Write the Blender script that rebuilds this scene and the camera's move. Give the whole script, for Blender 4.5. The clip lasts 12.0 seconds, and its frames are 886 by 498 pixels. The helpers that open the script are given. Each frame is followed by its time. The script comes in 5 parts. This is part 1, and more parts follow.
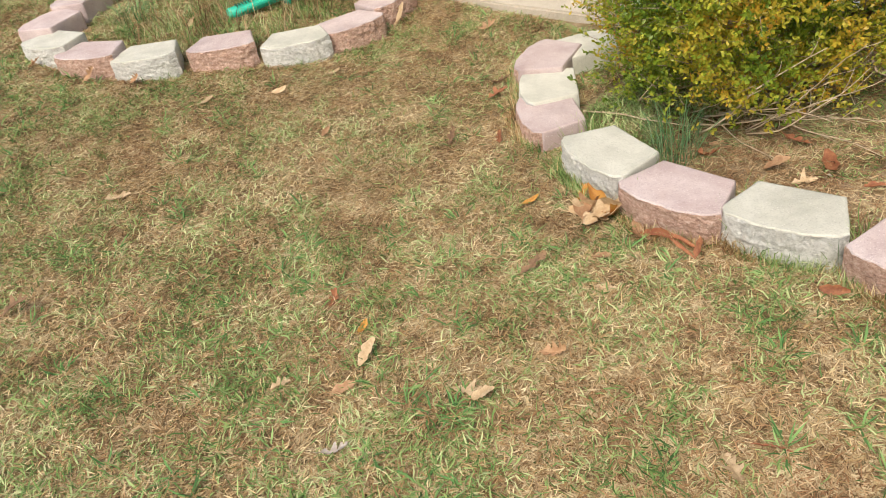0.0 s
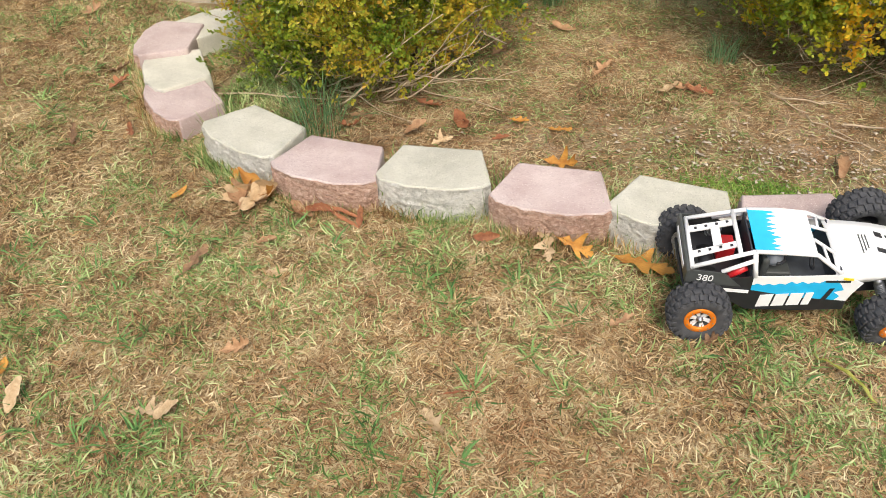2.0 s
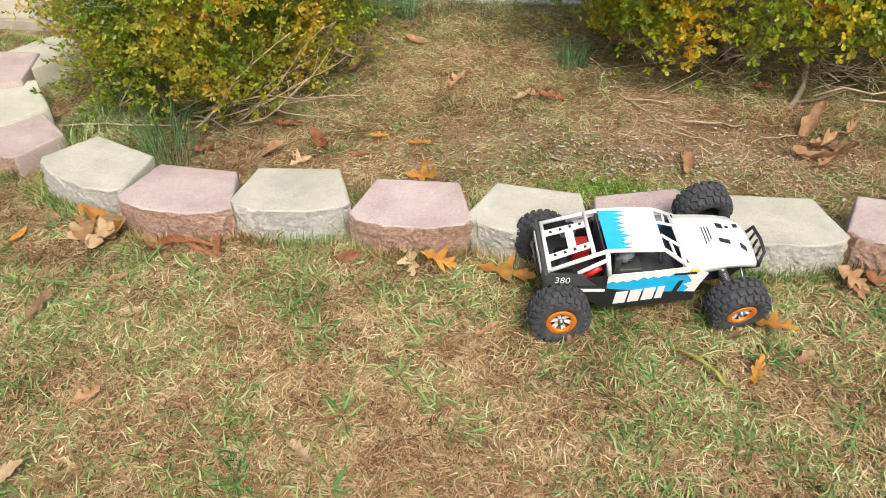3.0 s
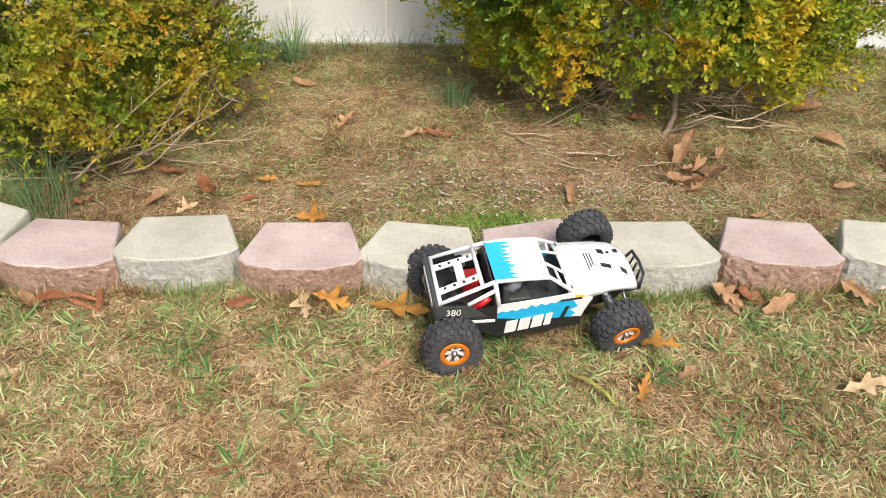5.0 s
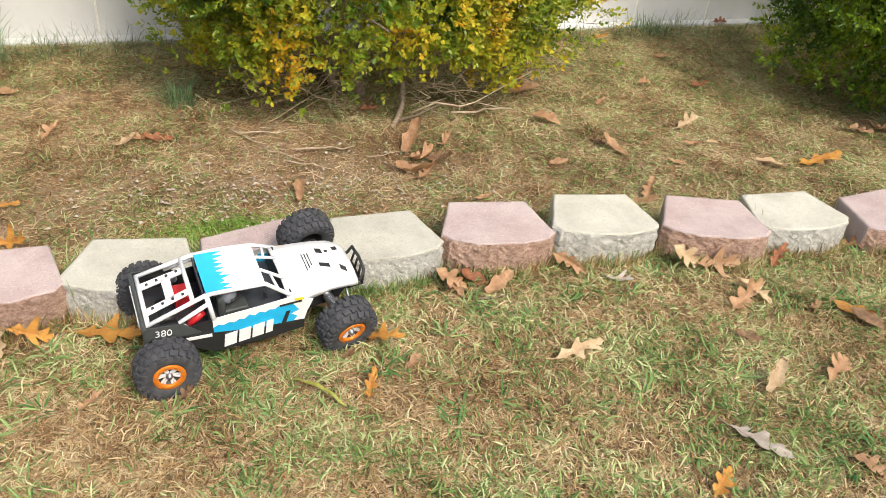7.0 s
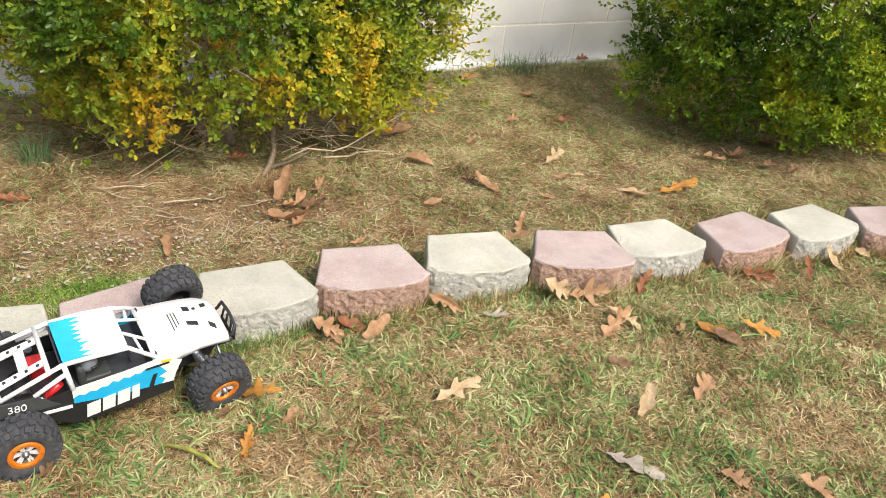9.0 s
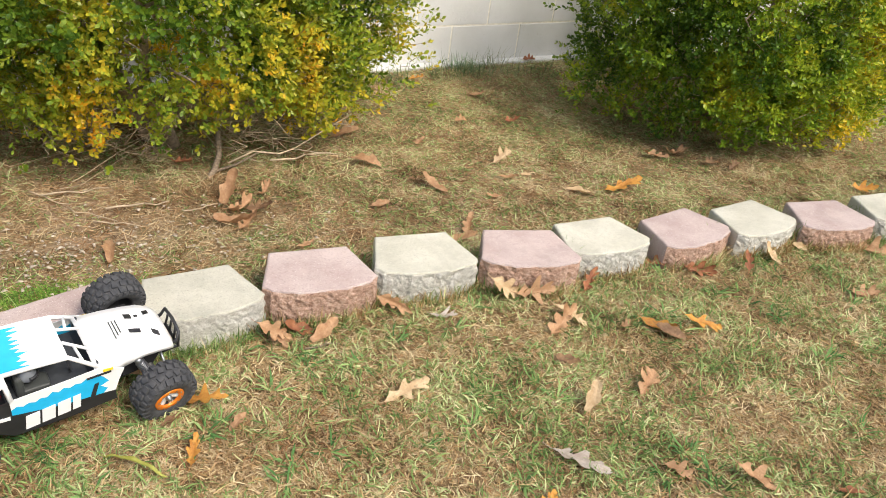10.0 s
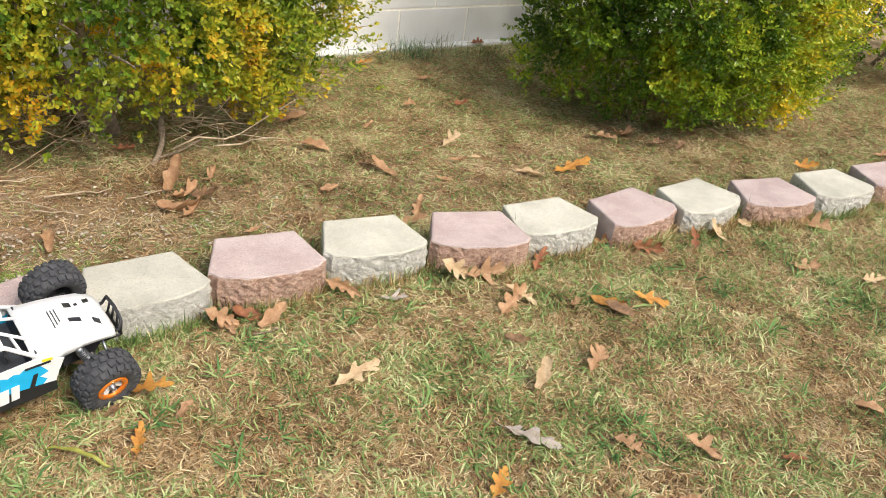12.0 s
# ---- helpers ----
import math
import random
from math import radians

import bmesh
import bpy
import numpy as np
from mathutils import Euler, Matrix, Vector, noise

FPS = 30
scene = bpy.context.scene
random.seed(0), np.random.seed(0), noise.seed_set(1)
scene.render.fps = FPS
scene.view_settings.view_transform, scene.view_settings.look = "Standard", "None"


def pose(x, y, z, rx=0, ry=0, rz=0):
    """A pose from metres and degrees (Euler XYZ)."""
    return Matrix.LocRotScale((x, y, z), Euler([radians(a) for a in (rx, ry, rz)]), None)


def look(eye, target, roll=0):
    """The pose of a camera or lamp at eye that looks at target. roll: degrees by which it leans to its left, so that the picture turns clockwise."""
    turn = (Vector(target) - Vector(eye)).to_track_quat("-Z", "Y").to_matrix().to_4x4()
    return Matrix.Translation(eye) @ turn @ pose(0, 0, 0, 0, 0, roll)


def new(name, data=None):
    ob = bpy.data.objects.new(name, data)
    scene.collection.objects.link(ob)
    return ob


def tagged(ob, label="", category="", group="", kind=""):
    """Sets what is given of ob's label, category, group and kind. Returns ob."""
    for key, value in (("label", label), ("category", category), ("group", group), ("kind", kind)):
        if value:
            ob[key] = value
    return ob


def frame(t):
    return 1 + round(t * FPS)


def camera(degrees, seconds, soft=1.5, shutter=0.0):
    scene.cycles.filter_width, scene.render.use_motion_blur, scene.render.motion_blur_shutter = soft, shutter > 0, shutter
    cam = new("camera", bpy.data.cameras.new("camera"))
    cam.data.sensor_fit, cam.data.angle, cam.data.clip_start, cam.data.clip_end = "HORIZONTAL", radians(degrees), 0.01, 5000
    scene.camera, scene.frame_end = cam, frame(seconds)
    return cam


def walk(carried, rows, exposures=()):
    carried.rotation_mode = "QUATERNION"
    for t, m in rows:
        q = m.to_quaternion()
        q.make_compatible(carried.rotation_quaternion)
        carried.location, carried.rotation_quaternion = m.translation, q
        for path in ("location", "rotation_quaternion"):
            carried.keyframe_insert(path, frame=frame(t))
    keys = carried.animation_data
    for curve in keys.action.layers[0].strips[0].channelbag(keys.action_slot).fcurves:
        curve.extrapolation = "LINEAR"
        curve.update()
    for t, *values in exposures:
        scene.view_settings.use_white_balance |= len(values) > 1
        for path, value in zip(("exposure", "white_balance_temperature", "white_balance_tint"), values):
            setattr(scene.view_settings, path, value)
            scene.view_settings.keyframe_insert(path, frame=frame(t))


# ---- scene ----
cam = camera(57.6, 12.0, soft=0.8)
PATH = [
    (0, (0.18, 0.161, 1.167), (-1.066, 1.236, 0.031), -10.6),
    (0.1, (0.171, 0.156, 1.163), (-0.97, 1.234, 0.093), -11.1),
    (0.2, (0.162, 0.15, 1.159), (-0.913, 1.287, 0.082), -10),
    (0.3, (0.154, 0.145, 1.155), (-0.856, 1.32, 0.055), -9),
    (0.4, (0.145, 0.139, 1.151), (-0.798, 1.351, 0.031), -8),
    (0.5, (0.136, 0.134, 1.147), (-0.803, 1.432, -0.051), -7),
    (0.7, (0.122, 0.13, 1.145), (-0.699, 1.383, -0.024), -6.5),
    (1, (0.101, 0.125, 1.142), (-0.68, 1.474, -0.112), -4.7),
    (1.2, (0.102, 0.136, 1.138), (-0.605, 1.433, -0.057), -4.7),
    (1.5, (0.103, 0.152, 1.133), (-0.537, 1.575, -0.117), -3.2),
    (2, (0.123, 0.181, 1.128), (-0.388, 1.663, -0.114), -1.9),
    (2.5, (0.153, 0.207, 1.124), (-0.191, 1.752, -0.099), -1),
    (3, (0.174, 0.216, 1.127), (-0.074, 1.778, -0.097), -0.3),
    (3.2, (0.182, 0.216, 1.126), (-0.043, 1.782, -0.098), -0.6),
    (4.8, (0.203, 0.209, 1.131), (0.137, 1.758, 0.033), 0.8),
    (5, (0.209, 0.207, 1.132), (0.185, 1.847, -0.013), 1.4),
    (5.5, (0.233, 0.203, 1.14), (0.432, 1.842, 0.011), 4.3),
    (6, (0.281, 0.205, 1.15), (0.632, 1.824, 0.03), 5.7),
    (6.5, (0.343, 0.216, 1.138), (0.768, 1.815, 0.014), 5.4),
    (6.7, (0.369, 0.23, 1.141), (0.823, 1.805, -0.005), 5.6),
    (8.3, (0.356, 0.243, 1.147), (0.892, 1.818, 0.037), 6.2),
    (8.5, (0.377, 0.248, 1.159), (0.968, 1.819, 0.073), 5.6),
    (9, (0.414, 0.23, 1.167), (1.149, 1.767, 0.12), 7),
    (9.5, (0.425, 0.221, 1.175), (1.232, 1.727, 0.135), 8),
    (10, (0.43, 0.219, 1.175), (1.266, 1.712, 0.14), 7.9),
    (10.5, (0.43, 0.216, 1.174), (1.294, 1.692, 0.137), 8.2),
    (11, (0.439, 0.215, 1.173), (1.311, 1.682, 0.131), 8),
    (11.5, (0.442, 0.211, 1.172), (1.325, 1.67, 0.128), 8.1),
    (12, (0.448, 0.206, 1.16), (1.374, 1.637, 0.114), 8.6),
]
walk(cam, [(t, look(eye, target, roll)) for t, eye, target, roll in PATH], [(0.0, 0.30), (3.0, 0.26), (5.0, 0.28), (8.5, 0.39), (12.0, 0.36)])

# ---- light ----
world = bpy.data.worlds.new("sky")
scene.world = world
world.use_nodes = True
wn = world.node_tree
sky = wn.nodes.new("ShaderNodeTexSky")
sky.sky_type, sky.sun_disc = "NISHITA", False
SUN_EL, SUN_AZ = 51.0, 157.0  # degrees; azimuth clockwise from +y
sky.sun_elevation, sky.sun_rotation = radians(SUN_EL), radians(SUN_AZ)
sky.air_density, sky.dust_density = 1.2, 4.0
wn.links.new(sky.outputs[0], wn.nodes["Background"].inputs[0])
wn.nodes["Background"].inputs[1].default_value = 0.15
sun = new("sun", bpy.data.lights.new("sun", "SUN"))
sun.data.energy, sun.data.angle, sun.data.color = 2.55, radians(20), (1.0, 0.93, 0.83)
az, el = radians(SUN_AZ), radians(SUN_EL)
sun.matrix_world = look((0, 0, 0), (-math.sin(az) * math.cos(el), -math.cos(az) * math.cos(el), -math.sin(el)))
sun.location = (0, 0, 20)


# ---- materials ----
class Mat:
    """A node material with short ways to chain textures."""

    def __init__(self, name, rough=0.8, metal=0.0):
        self.m = bpy.data.materials.new(name)
        self.m.use_nodes = True
        self.t = self.m.node_tree
        self.b = self.t.nodes["Principled BSDF"]
        self.b.inputs["Roughness"].default_value, self.b.inputs["Metallic"].default_value = rough, metal
        self.co = self.t.nodes.new("ShaderNodeTexCoord").outputs["Object"]

    def link(self, a, b):
        self.t.links.new(a, b)
        return self

    def world_co(self):
        self.co = self.t.nodes.new("ShaderNodeNewGeometry").outputs["Position"]
        return self

    def noise(self, scale, detail=4.0, rough=0.55, stretch=None, color=False):
        n = self.t.nodes.new("ShaderNodeTexNoise")
        n.inputs["Scale"].default_value, n.inputs["Detail"].default_value, n.inputs["Roughness"].default_value = scale, detail, rough
        co = self.co
        if stretch:
            mp = self.t.nodes.new("ShaderNodeMapping")
            mp.inputs["Scale"].default_value = stretch
            self.link(co, mp.inputs["Vector"])
            co = mp.outputs[0]
        self.link(co, n.inputs["Vector"])
        return n.outputs["Color" if color else "Fac"]

    def cells(self, scale):
        n = self.t.nodes.new("ShaderNodeTexVoronoi")
        n.inputs["Scale"].default_value = scale
        self.link(self.co, n.inputs["Vector"])
        return n.outputs["Distance"]

    def ramp(self, fac, *stops):
        n = self.t.nodes.new("ShaderNodeValToRGB")
        e = n.color_ramp.elements
        while len(e) < len(stops):
            e.new(0.5)
        for el_, (p, c) in zip(e, stops):
            el_.position, el_.color = p, (*c, 1) if len(c) == 3 else c
        self.link(fac, n.inputs[0])
        return n.outputs[0]

    def mix(self, fac, a, b, mode="MIX"):
        n = self.t.nodes.new("ShaderNodeMix")
        n.data_type, n.blend_type = "RGBA", mode
        for s, v in ((n.inputs[0], fac), (n.inputs[6], a), (n.inputs[7], b)):
            if hasattr(v, "is_linked"):
                self.link(v, s)
            else:
                s.default_value = v if isinstance(v, float) else (*v, 1)
        return n.outputs[2]

    def math(self, op, a, b):
        n = self.t.nodes.new("ShaderNodeMath")
        n.operation = op
        for s, v in zip(n.inputs, (a, b)):
            if hasattr(v, "is_linked"):
                self.link(v, s)
            else:
                s.default_value = v
        return n.outputs[0]

    def color(self, c):
        if hasattr(c, "is_linked"):
            self.link(c, self.b.inputs["Base Color"])
        else:
            self.b.inputs["Base Color"].default_value = (*c, 1)
        return self

    def bump(self, h, strength=0.5, dist=0.002):
        n = self.t.nodes.new("ShaderNodeBump")
        n.inputs["Strength"].default_value, n.inputs["Distance"].default_value = strength, dist
        self.link(h, n.inputs["Height"])
        self.link(n.outputs[0], self.b.inputs["Normal"])
        return self

    def island(self):
        return self.t.nodes.new("ShaderNodeNewGeometry").outputs["Random Per Island"]

    def objrand(self):
        return self.t.nodes.new("ShaderNodeObjectInfo").outputs["Random"]

    def leafy(self, amount):
        """Some light through a thin blade."""
        tr = self.t.nodes.new("ShaderNodeBsdfTranslucent")
        mx = self.t.nodes.new("ShaderNodeMixShader")
        mx.inputs[0].default_value = amount
        src = self.b.inputs["Base Color"]
        if src.is_linked:
            self.link(src.links[0].from_socket, tr.inputs[0])
        else:
            tr.inputs[0].default_value = src.default_value
        out = self.t.nodes["Material Output"]
        self.link(self.b.outputs[0], mx.inputs[1]).link(tr.outputs[0], mx.inputs[2]).link(mx.outputs[0], out.inputs[0])
        return self


def plain(name, c, rough=0.5, metal=0.0, vary=0.12, scale=60.0):
    m = Mat(name, rough, metal)
    n = m.noise(scale, 5)
    m.color(m.ramp(n, (0.3, tuple(v * (1 - vary) for v in c)), (0.7, tuple(min(1, v * (1 + vary)) for v in c))))
    return m.m


def ground_material():
    m = Mat("soil_and_thatch", 0.95).world_co()
    big, mid, fine = m.noise(1.6, 5), m.noise(14, 6), m.noise(120, 6, 0.7)
    soil = m.ramp(fine, (0.3, (0.15, 0.088, 0.05)), (0.5, (0.36, 0.245, 0.155)), (0.72, (0.58, 0.46, 0.33)))
    thatch = m.ramp(m.noise(220, 5, 0.7), (0.3, (0.06, 0.036, 0.018)), (0.5, (0.20, 0.13, 0.06)), (0.72, (0.42, 0.31, 0.17)))
    c = m.mix(m.ramp(mid, (0.42, (0, 0, 0)), (0.6, (1, 1, 1))), soil, thatch)
    moss = m.ramp(m.noise(60, 4), (0.3, (0.06, 0.09, 0.02)), (0.7, (0.20, 0.24, 0.075)))
    c = m.mix(m.ramp(big, (0.36, (0, 0, 0)), (0.64, (0.4, 0.4, 0.4))), c, moss)
    # lawn thatch in front of the edging, greener and darker than the bed's soil
    # its dark tones include the shade of blades that aren't built farther out
    lawn = m.ramp(m.noise(45, 6, 0.7), (0.3, (0.07, 0.06, 0.021)), (0.5, (0.17, 0.135, 0.057)), (0.7, (0.33, 0.255, 0.13)))
    xyz = m.t.nodes.new("ShaderNodeSeparateXYZ")
    m.link(m.co, xyz.inputs[0])
    f = m.math("ADD", xyz.outputs[1], m.math("MULTIPLY", m.noise(2.0, 4), 0.6))
    c = m.mix(m.ramp(m.math("MULTIPLY", f, 0.4), (0.74, (0.85, 0.85, 0.85)), (0.84, (0, 0, 0))), c, lawn)
    m.color(c)
    m.bump(fine, 0.8, 0.006)
    return m.m


def concrete_top(name, lo, hi, fleck):
    m = Mat(name, 0.92).world_co()
    blotch, grain = m.noise(9, 6, 0.65), m.noise(260, 4, 0.8)
    c = m.ramp(blotch, (0.36, lo), (0.62, hi))
    c = m.mix(m.ramp(grain, (0.36, (0.3, 0.3, 0.3)), (0.48, (1, 1, 1))), tuple(0.66 * v for v in lo), c)
    c = m.mix(m.ramp(m.cells(170), (0.10, (1, 1, 1)), (0.2, (0, 0, 0))), c, fleck)
    c = m.mix(m.ramp(m.noise(3.3, 7, 0.7), (0.52, (0, 0, 0)), (0.70, (0.5, 0.5, 0.5))), c, tuple(0.62 * v for v in lo))
    tint = m.ramp(m.objrand(), (0.0, (0.86, 0.86, 0.86)), (1.0, (1, 1, 1)))
    m.color(m.mix(1.0, c, tint, "MULTIPLY"))
    m.bump(m.noise(330, 5, 0.8), 0.6, 0.003)
    return m.m


def concrete_split(name, lo, mid, hi):
    m = Mat(name, 0.97).world_co()
    c = m.ramp(m.noise(70, 8, 0.9, (1.0, 1.0, 1.7)), (0.37, lo), (0.50, mid), (0.63, hi))
    c = m.mix(m.ramp(m.noise(11, 5), (0.45, (0, 0, 0)), (0.7, (0.25, 0.25, 0.25))), c, tuple(0.5 * v for v in mid))
    c = m.mix(m.ramp(m.cells(140), (0.0, (0.75, 0.75, 0.75)), (0.3, (0, 0, 0))), c, hi)
    m.color(c)
    m.bump(m.noise(90, 8, 0.9, (1.0, 1.0, 1.7)), 0.9, 0.012)
    return m.m


def grass_material(name, *stops, patch=5.0):
    m = Mat(name, 0.75)
    r = m.island()
    m.world_co()
    f = m.math("ADD", m.math("MULTIPLY", r, 0.78), m.math("MULTIPLY", m.math("SUBTRACT", m.noise(patch, 4), 0.41), 1.5))
    m.color(m.ramp(f, *stops))
    m.b.inputs["Specular IOR Level"].default_value = 0.2
    return m.leafy(0.25).m


def bush_material(name, *stops, patch=5.0, weight=1.95, shift=0.0, along=0.0, rise=0.0):
    m = Mat(name, 0.34)
    r = m.island()
    f = m.math("ADD", m.math("MULTIPLY", r, 0.30), m.math("MULTIPLY", m.math("SUBTRACT", m.noise(patch, 4, 0.5), 0.335 - shift), weight))
    if along or rise:
        xyz = m.t.nodes.new("ShaderNodeSeparateXYZ")
        m.link(m.co, xyz.inputs[0])
        f = m.math("ADD", f, m.math("ADD", m.math("MULTIPLY", xyz.outputs[0], along), m.math("MULTIPLY", m.math("SUBTRACT", xyz.outputs[2], 0.4), rise)))
    m.color(m.ramp(f, *stops))
    m.b.inputs["Specular IOR Level"].default_value = 0.3
    return m.leafy(0.30).m


def dry_leaf_material(name, lo, hi):
    m = Mat(name, 0.7)
    n = m.noise(26, 5, 0.6, (0.5, 1.6, 1.0))
    c = m.ramp(m.noise(3.2, 5, 0.6), (0.34, lo), (0.6, hi))
    c = m.mix(m.ramp(n, (0.42, (0.35, 0.35, 0.35)), (0.6, (0, 0, 0))), c, lo)
    c = m.mix(m.ramp(m.noise(9, 3), (0.64, (0, 0, 0)), (0.74, (0.6, 0.6, 0.6))), c, tuple(0.5 * v for v in lo))
    m.color(m.mix(1.0, c, m.ramp(m.objrand(), (0, (0.8, 0.8, 0.8)), (1, (1, 1, 1))), "MULTIPLY"))
    m.bump(n, 0.4, 0.003)
    return m.leafy(0.2).m


def wall_paint_material():
    m = Mat("painted_block", 0.85).world_co()
    c = m.ramp(m.noise(5, 6, 0.6), (0.3, (0.60, 0.60, 0.58)), (0.7, (0.69, 0.69, 0.675)))
    c = m.mix(m.ramp(m.noise(42, 5, 0.75), (0.60, (0, 0, 0)), (0.72, (0.4, 0.4, 0.4))), c, (0.46, 0.43, 0.37))
    m.color(c)
    m.bump(m.noise(160, 6, 0.8), 0.5, 0.003)
    return m.m


GROUND = ground_material()
PINK_TOP = concrete_top("pink_concrete", (0.48, 0.37, 0.345), (0.60, 0.495, 0.465), (0.78, 0.72, 0.68))
PINK_FACE = concrete_split("pink_split_face", (0.25, 0.135, 0.09), (0.58, 0.365, 0.27), (0.78, 0.60, 0.49))
CREAM_TOP = concrete_top("cream_concrete", (0.50, 0.485, 0.40), (0.63, 0.61, 0.515), (0.72, 0.70, 0.62))
CREAM_FACE = concrete_split("cream_split_face", (0.38, 0.36, 0.31), (0.69, 0.67, 0.60), (0.86, 0.84, 0.78))
DRY = grass_material("dry_grass_blades", (0.05, (0.11, 0.06, 0.024)), (0.28, (0.34, 0.21, 0.09)), (0.5, (0.49, 0.335, 0.155)), (0.72, (0.62, 0.475, 0.25)), (0.98, (0.84, 0.72, 0.46)))
GREEN = grass_material("green_grass_blades", (0.05, (0.065, 0.12, 0.03)), (0.32, (0.15, 0.25, 0.068)), (0.6, (0.29, 0.39, 0.13)), (0.95, (0.60, 0.63, 0.33)))
TUFT = grass_material("broad_green_blades", (0.05, (0.05, 0.12, 0.035)), (0.4, (0.12, 0.25, 0.075)), (0.7, (0.22, 0.36, 0.115)), (0.95, (0.40, 0.52, 0.20)))
THATCH = grass_material("dead_clippings", (0.05, (0.145, 0.0901, 0.0438)), (0.3, (0.307, 0.199, 0.101)), (0.6, (0.45, 0.325, 0.174)), (0.95, (0.666, 0.551, 0.341)), patch=11.0)
RUSTY = grass_material("rust_brown_grass_blades", (0.05, (0.121, 0.0558, 0.0242)), (0.3, (0.307, 0.163, 0.0744)), (0.55, (0.437, 0.256, 0.126)), (0.95, (0.632, 0.465, 0.27)))
BED_DRY = grass_material("dry_bed_blades", (0.05, (0.0831, 0.0408, 0.0192)), (0.28, (0.274, 0.154, 0.0736)), (0.52, (0.416, 0.266, 0.136)), (0.85, (0.648, 0.529, 0.324)))
MOSS = grass_material("moss_blades", (0.1, (0.10, 0.20, 0.03)), (0.5, (0.20, 0.34, 0.055)), (0.9, (0.36, 0.48, 0.12)))
ONION = grass_material("wild_onion_blades", (0.1, (0.07, 0.15, 0.055)), (0.5, (0.15, 0.27, 0.12)), (0.9, (0.28, 0.40, 0.21)))
WEED = grass_material("wall_weed_blades", (0.1, (0.07, 0.11, 0.05)), (0.5, (0.16, 0.21, 0.10)), (0.9, (0.36, 0.37, 0.22)))
WALL = wall_paint_material()
MORTAR = plain("painted_mortar", (0.78, 0.75, 0.66), 0.9)
SLAB = concrete_top("walk_concrete", (0.40, 0.35, 0.27), (0.52, 0.46, 0.37), (0.62, 0.57, 0.48))
BARK = plain("grey_bark", (0.25, 0.19, 0.13), 0.9, vary=0.5, scale=90)
TWIG = plain("pale_dead_twig", (0.42, 0.33, 0.22), 0.85, vary=0.35, scale=70)
TAN = dry_leaf_material("tan_leaf", (0.34, 0.175, 0.08), (0.60, 0.37, 0.20))
PALE = dry_leaf_material("pale_leaf", (0.48, 0.32, 0.165), (0.74, 0.555, 0.34))
ORANGE = dry_leaf_material("orange_leaf", (0.42, 0.17, 0.03), (0.70, 0.36, 0.07))
RUST = dry_leaf_material("rust_leaf", (0.22, 0.07, 0.03), (0.46, 0.19, 0.08))
BROWN = dry_leaf_material("brown_leaf", (0.13, 0.07, 0.035), (0.34, 0.20, 0.10))
ASHY = dry_leaf_material("ashen_leaf", (0.42, 0.34, 0.27), (0.66, 0.58, 0.50))
LIME = dry_leaf_material("lime_leaf", (0.30, 0.30, 0.04), (0.52, 0.52, 0.12))
CHIP = plain("white_stone_chip", (0.48, 0.41, 0.32), 0.9, vary=0.3)


# ---- building helpers ----
def part(name, bm, material, parent=None, label=""):
    """Links a bmesh as one mesh object, under a thing or a part."""
    me = bpy.data.meshes.new(name)
    bm.to_mesh(me)
    bm.free()
    for m in material if isinstance(material, (list, tuple)) else [material]:
        me.materials.append(m)
    ob = new(name, me)
    ob.parent = parent
    return tagged(ob, label)


def empty(name, m, **tags):
    ob = new(name)
    ob.empty_display_size = 0.05
    ob.matrix_basis = m
    return tagged(ob, **tags)


def tris_object(name, verts, tris, material, parent=None):
    """One mesh from arrays of vertices (n, 3) and triangles (m, 3)."""
    me = bpy.data.meshes.new(name)
    n, k = len(verts), len(tris)
    me.vertices.add(n)
    me.vertices.foreach_set("co", np.ascontiguousarray(verts, np.float32).ravel())
    me.loops.add(3 * k)
    me.loops.foreach_set("vertex_index", np.ascontiguousarray(tris, np.int32).ravel())
    me.polygons.add(k)
    me.polygons.foreach_set("loop_start", np.arange(0, 3 * k, 3, dtype=np.int32))
    me.update(calc_edges=True)
    me.materials.append(material)
    ob = new(name, me)
    ob.parent = parent
    return ob


def tube(bm, pts, r0, r1=None, sides=6, cap=True):
    """A round rod through points, tapering from r0 to r1."""
    r1 = r0 if r1 is None else r1
    pts = [Vector(p) for p in pts]
    rings = []
    for i, p in enumerate(pts):
        d = (pts[min(i + 1, len(pts) - 1)] - pts[max(i - 1, 0)]).normalized()
        a = d.orthogonal().normalized() if not rings else (ax - d * ax.dot(d)).normalized()
        ax = a
        b, r = d.cross(a), r0 + (r1 - r0) * i / max(1, len(pts) - 1)
        rings.append([bm.verts.new(p + (a * math.cos(t) + b * math.sin(t)) * r) for t in (2 * math.pi * k / sides for k in range(sides))])
    for u, v in zip(rings, rings[1:]):
        for k in range(sides):
            bm.faces.new((u[k], u[(k + 1) % sides], v[(k + 1) % sides], v[k])).smooth = True
    if cap:
        bm.faces.new(rings[0][::-1])
        bm.faces.new(rings[-1])
    return bm


def slab(bm, pts, normal, thick, mat=0):
    """A flat panel with an outline of points, thickened against its normal."""
    n = Vector(normal).normalized() * thick
    top = [bm.verts.new(Vector(p)) for p in pts]
    low = [bm.verts.new(Vector(p) - n) for p in pts]
    f = [bm.faces.new(top), bm.faces.new(low[::-1])]
    f += [bm.faces.new((top[i], low[i], low[(i + 1) % len(pts)], top[(i + 1) % len(pts)])) for i in range(len(pts))]
    for q in f:
        q.material_index = mat
    bmesh.ops.recalc_face_normals(bm, faces=f)
    return bm


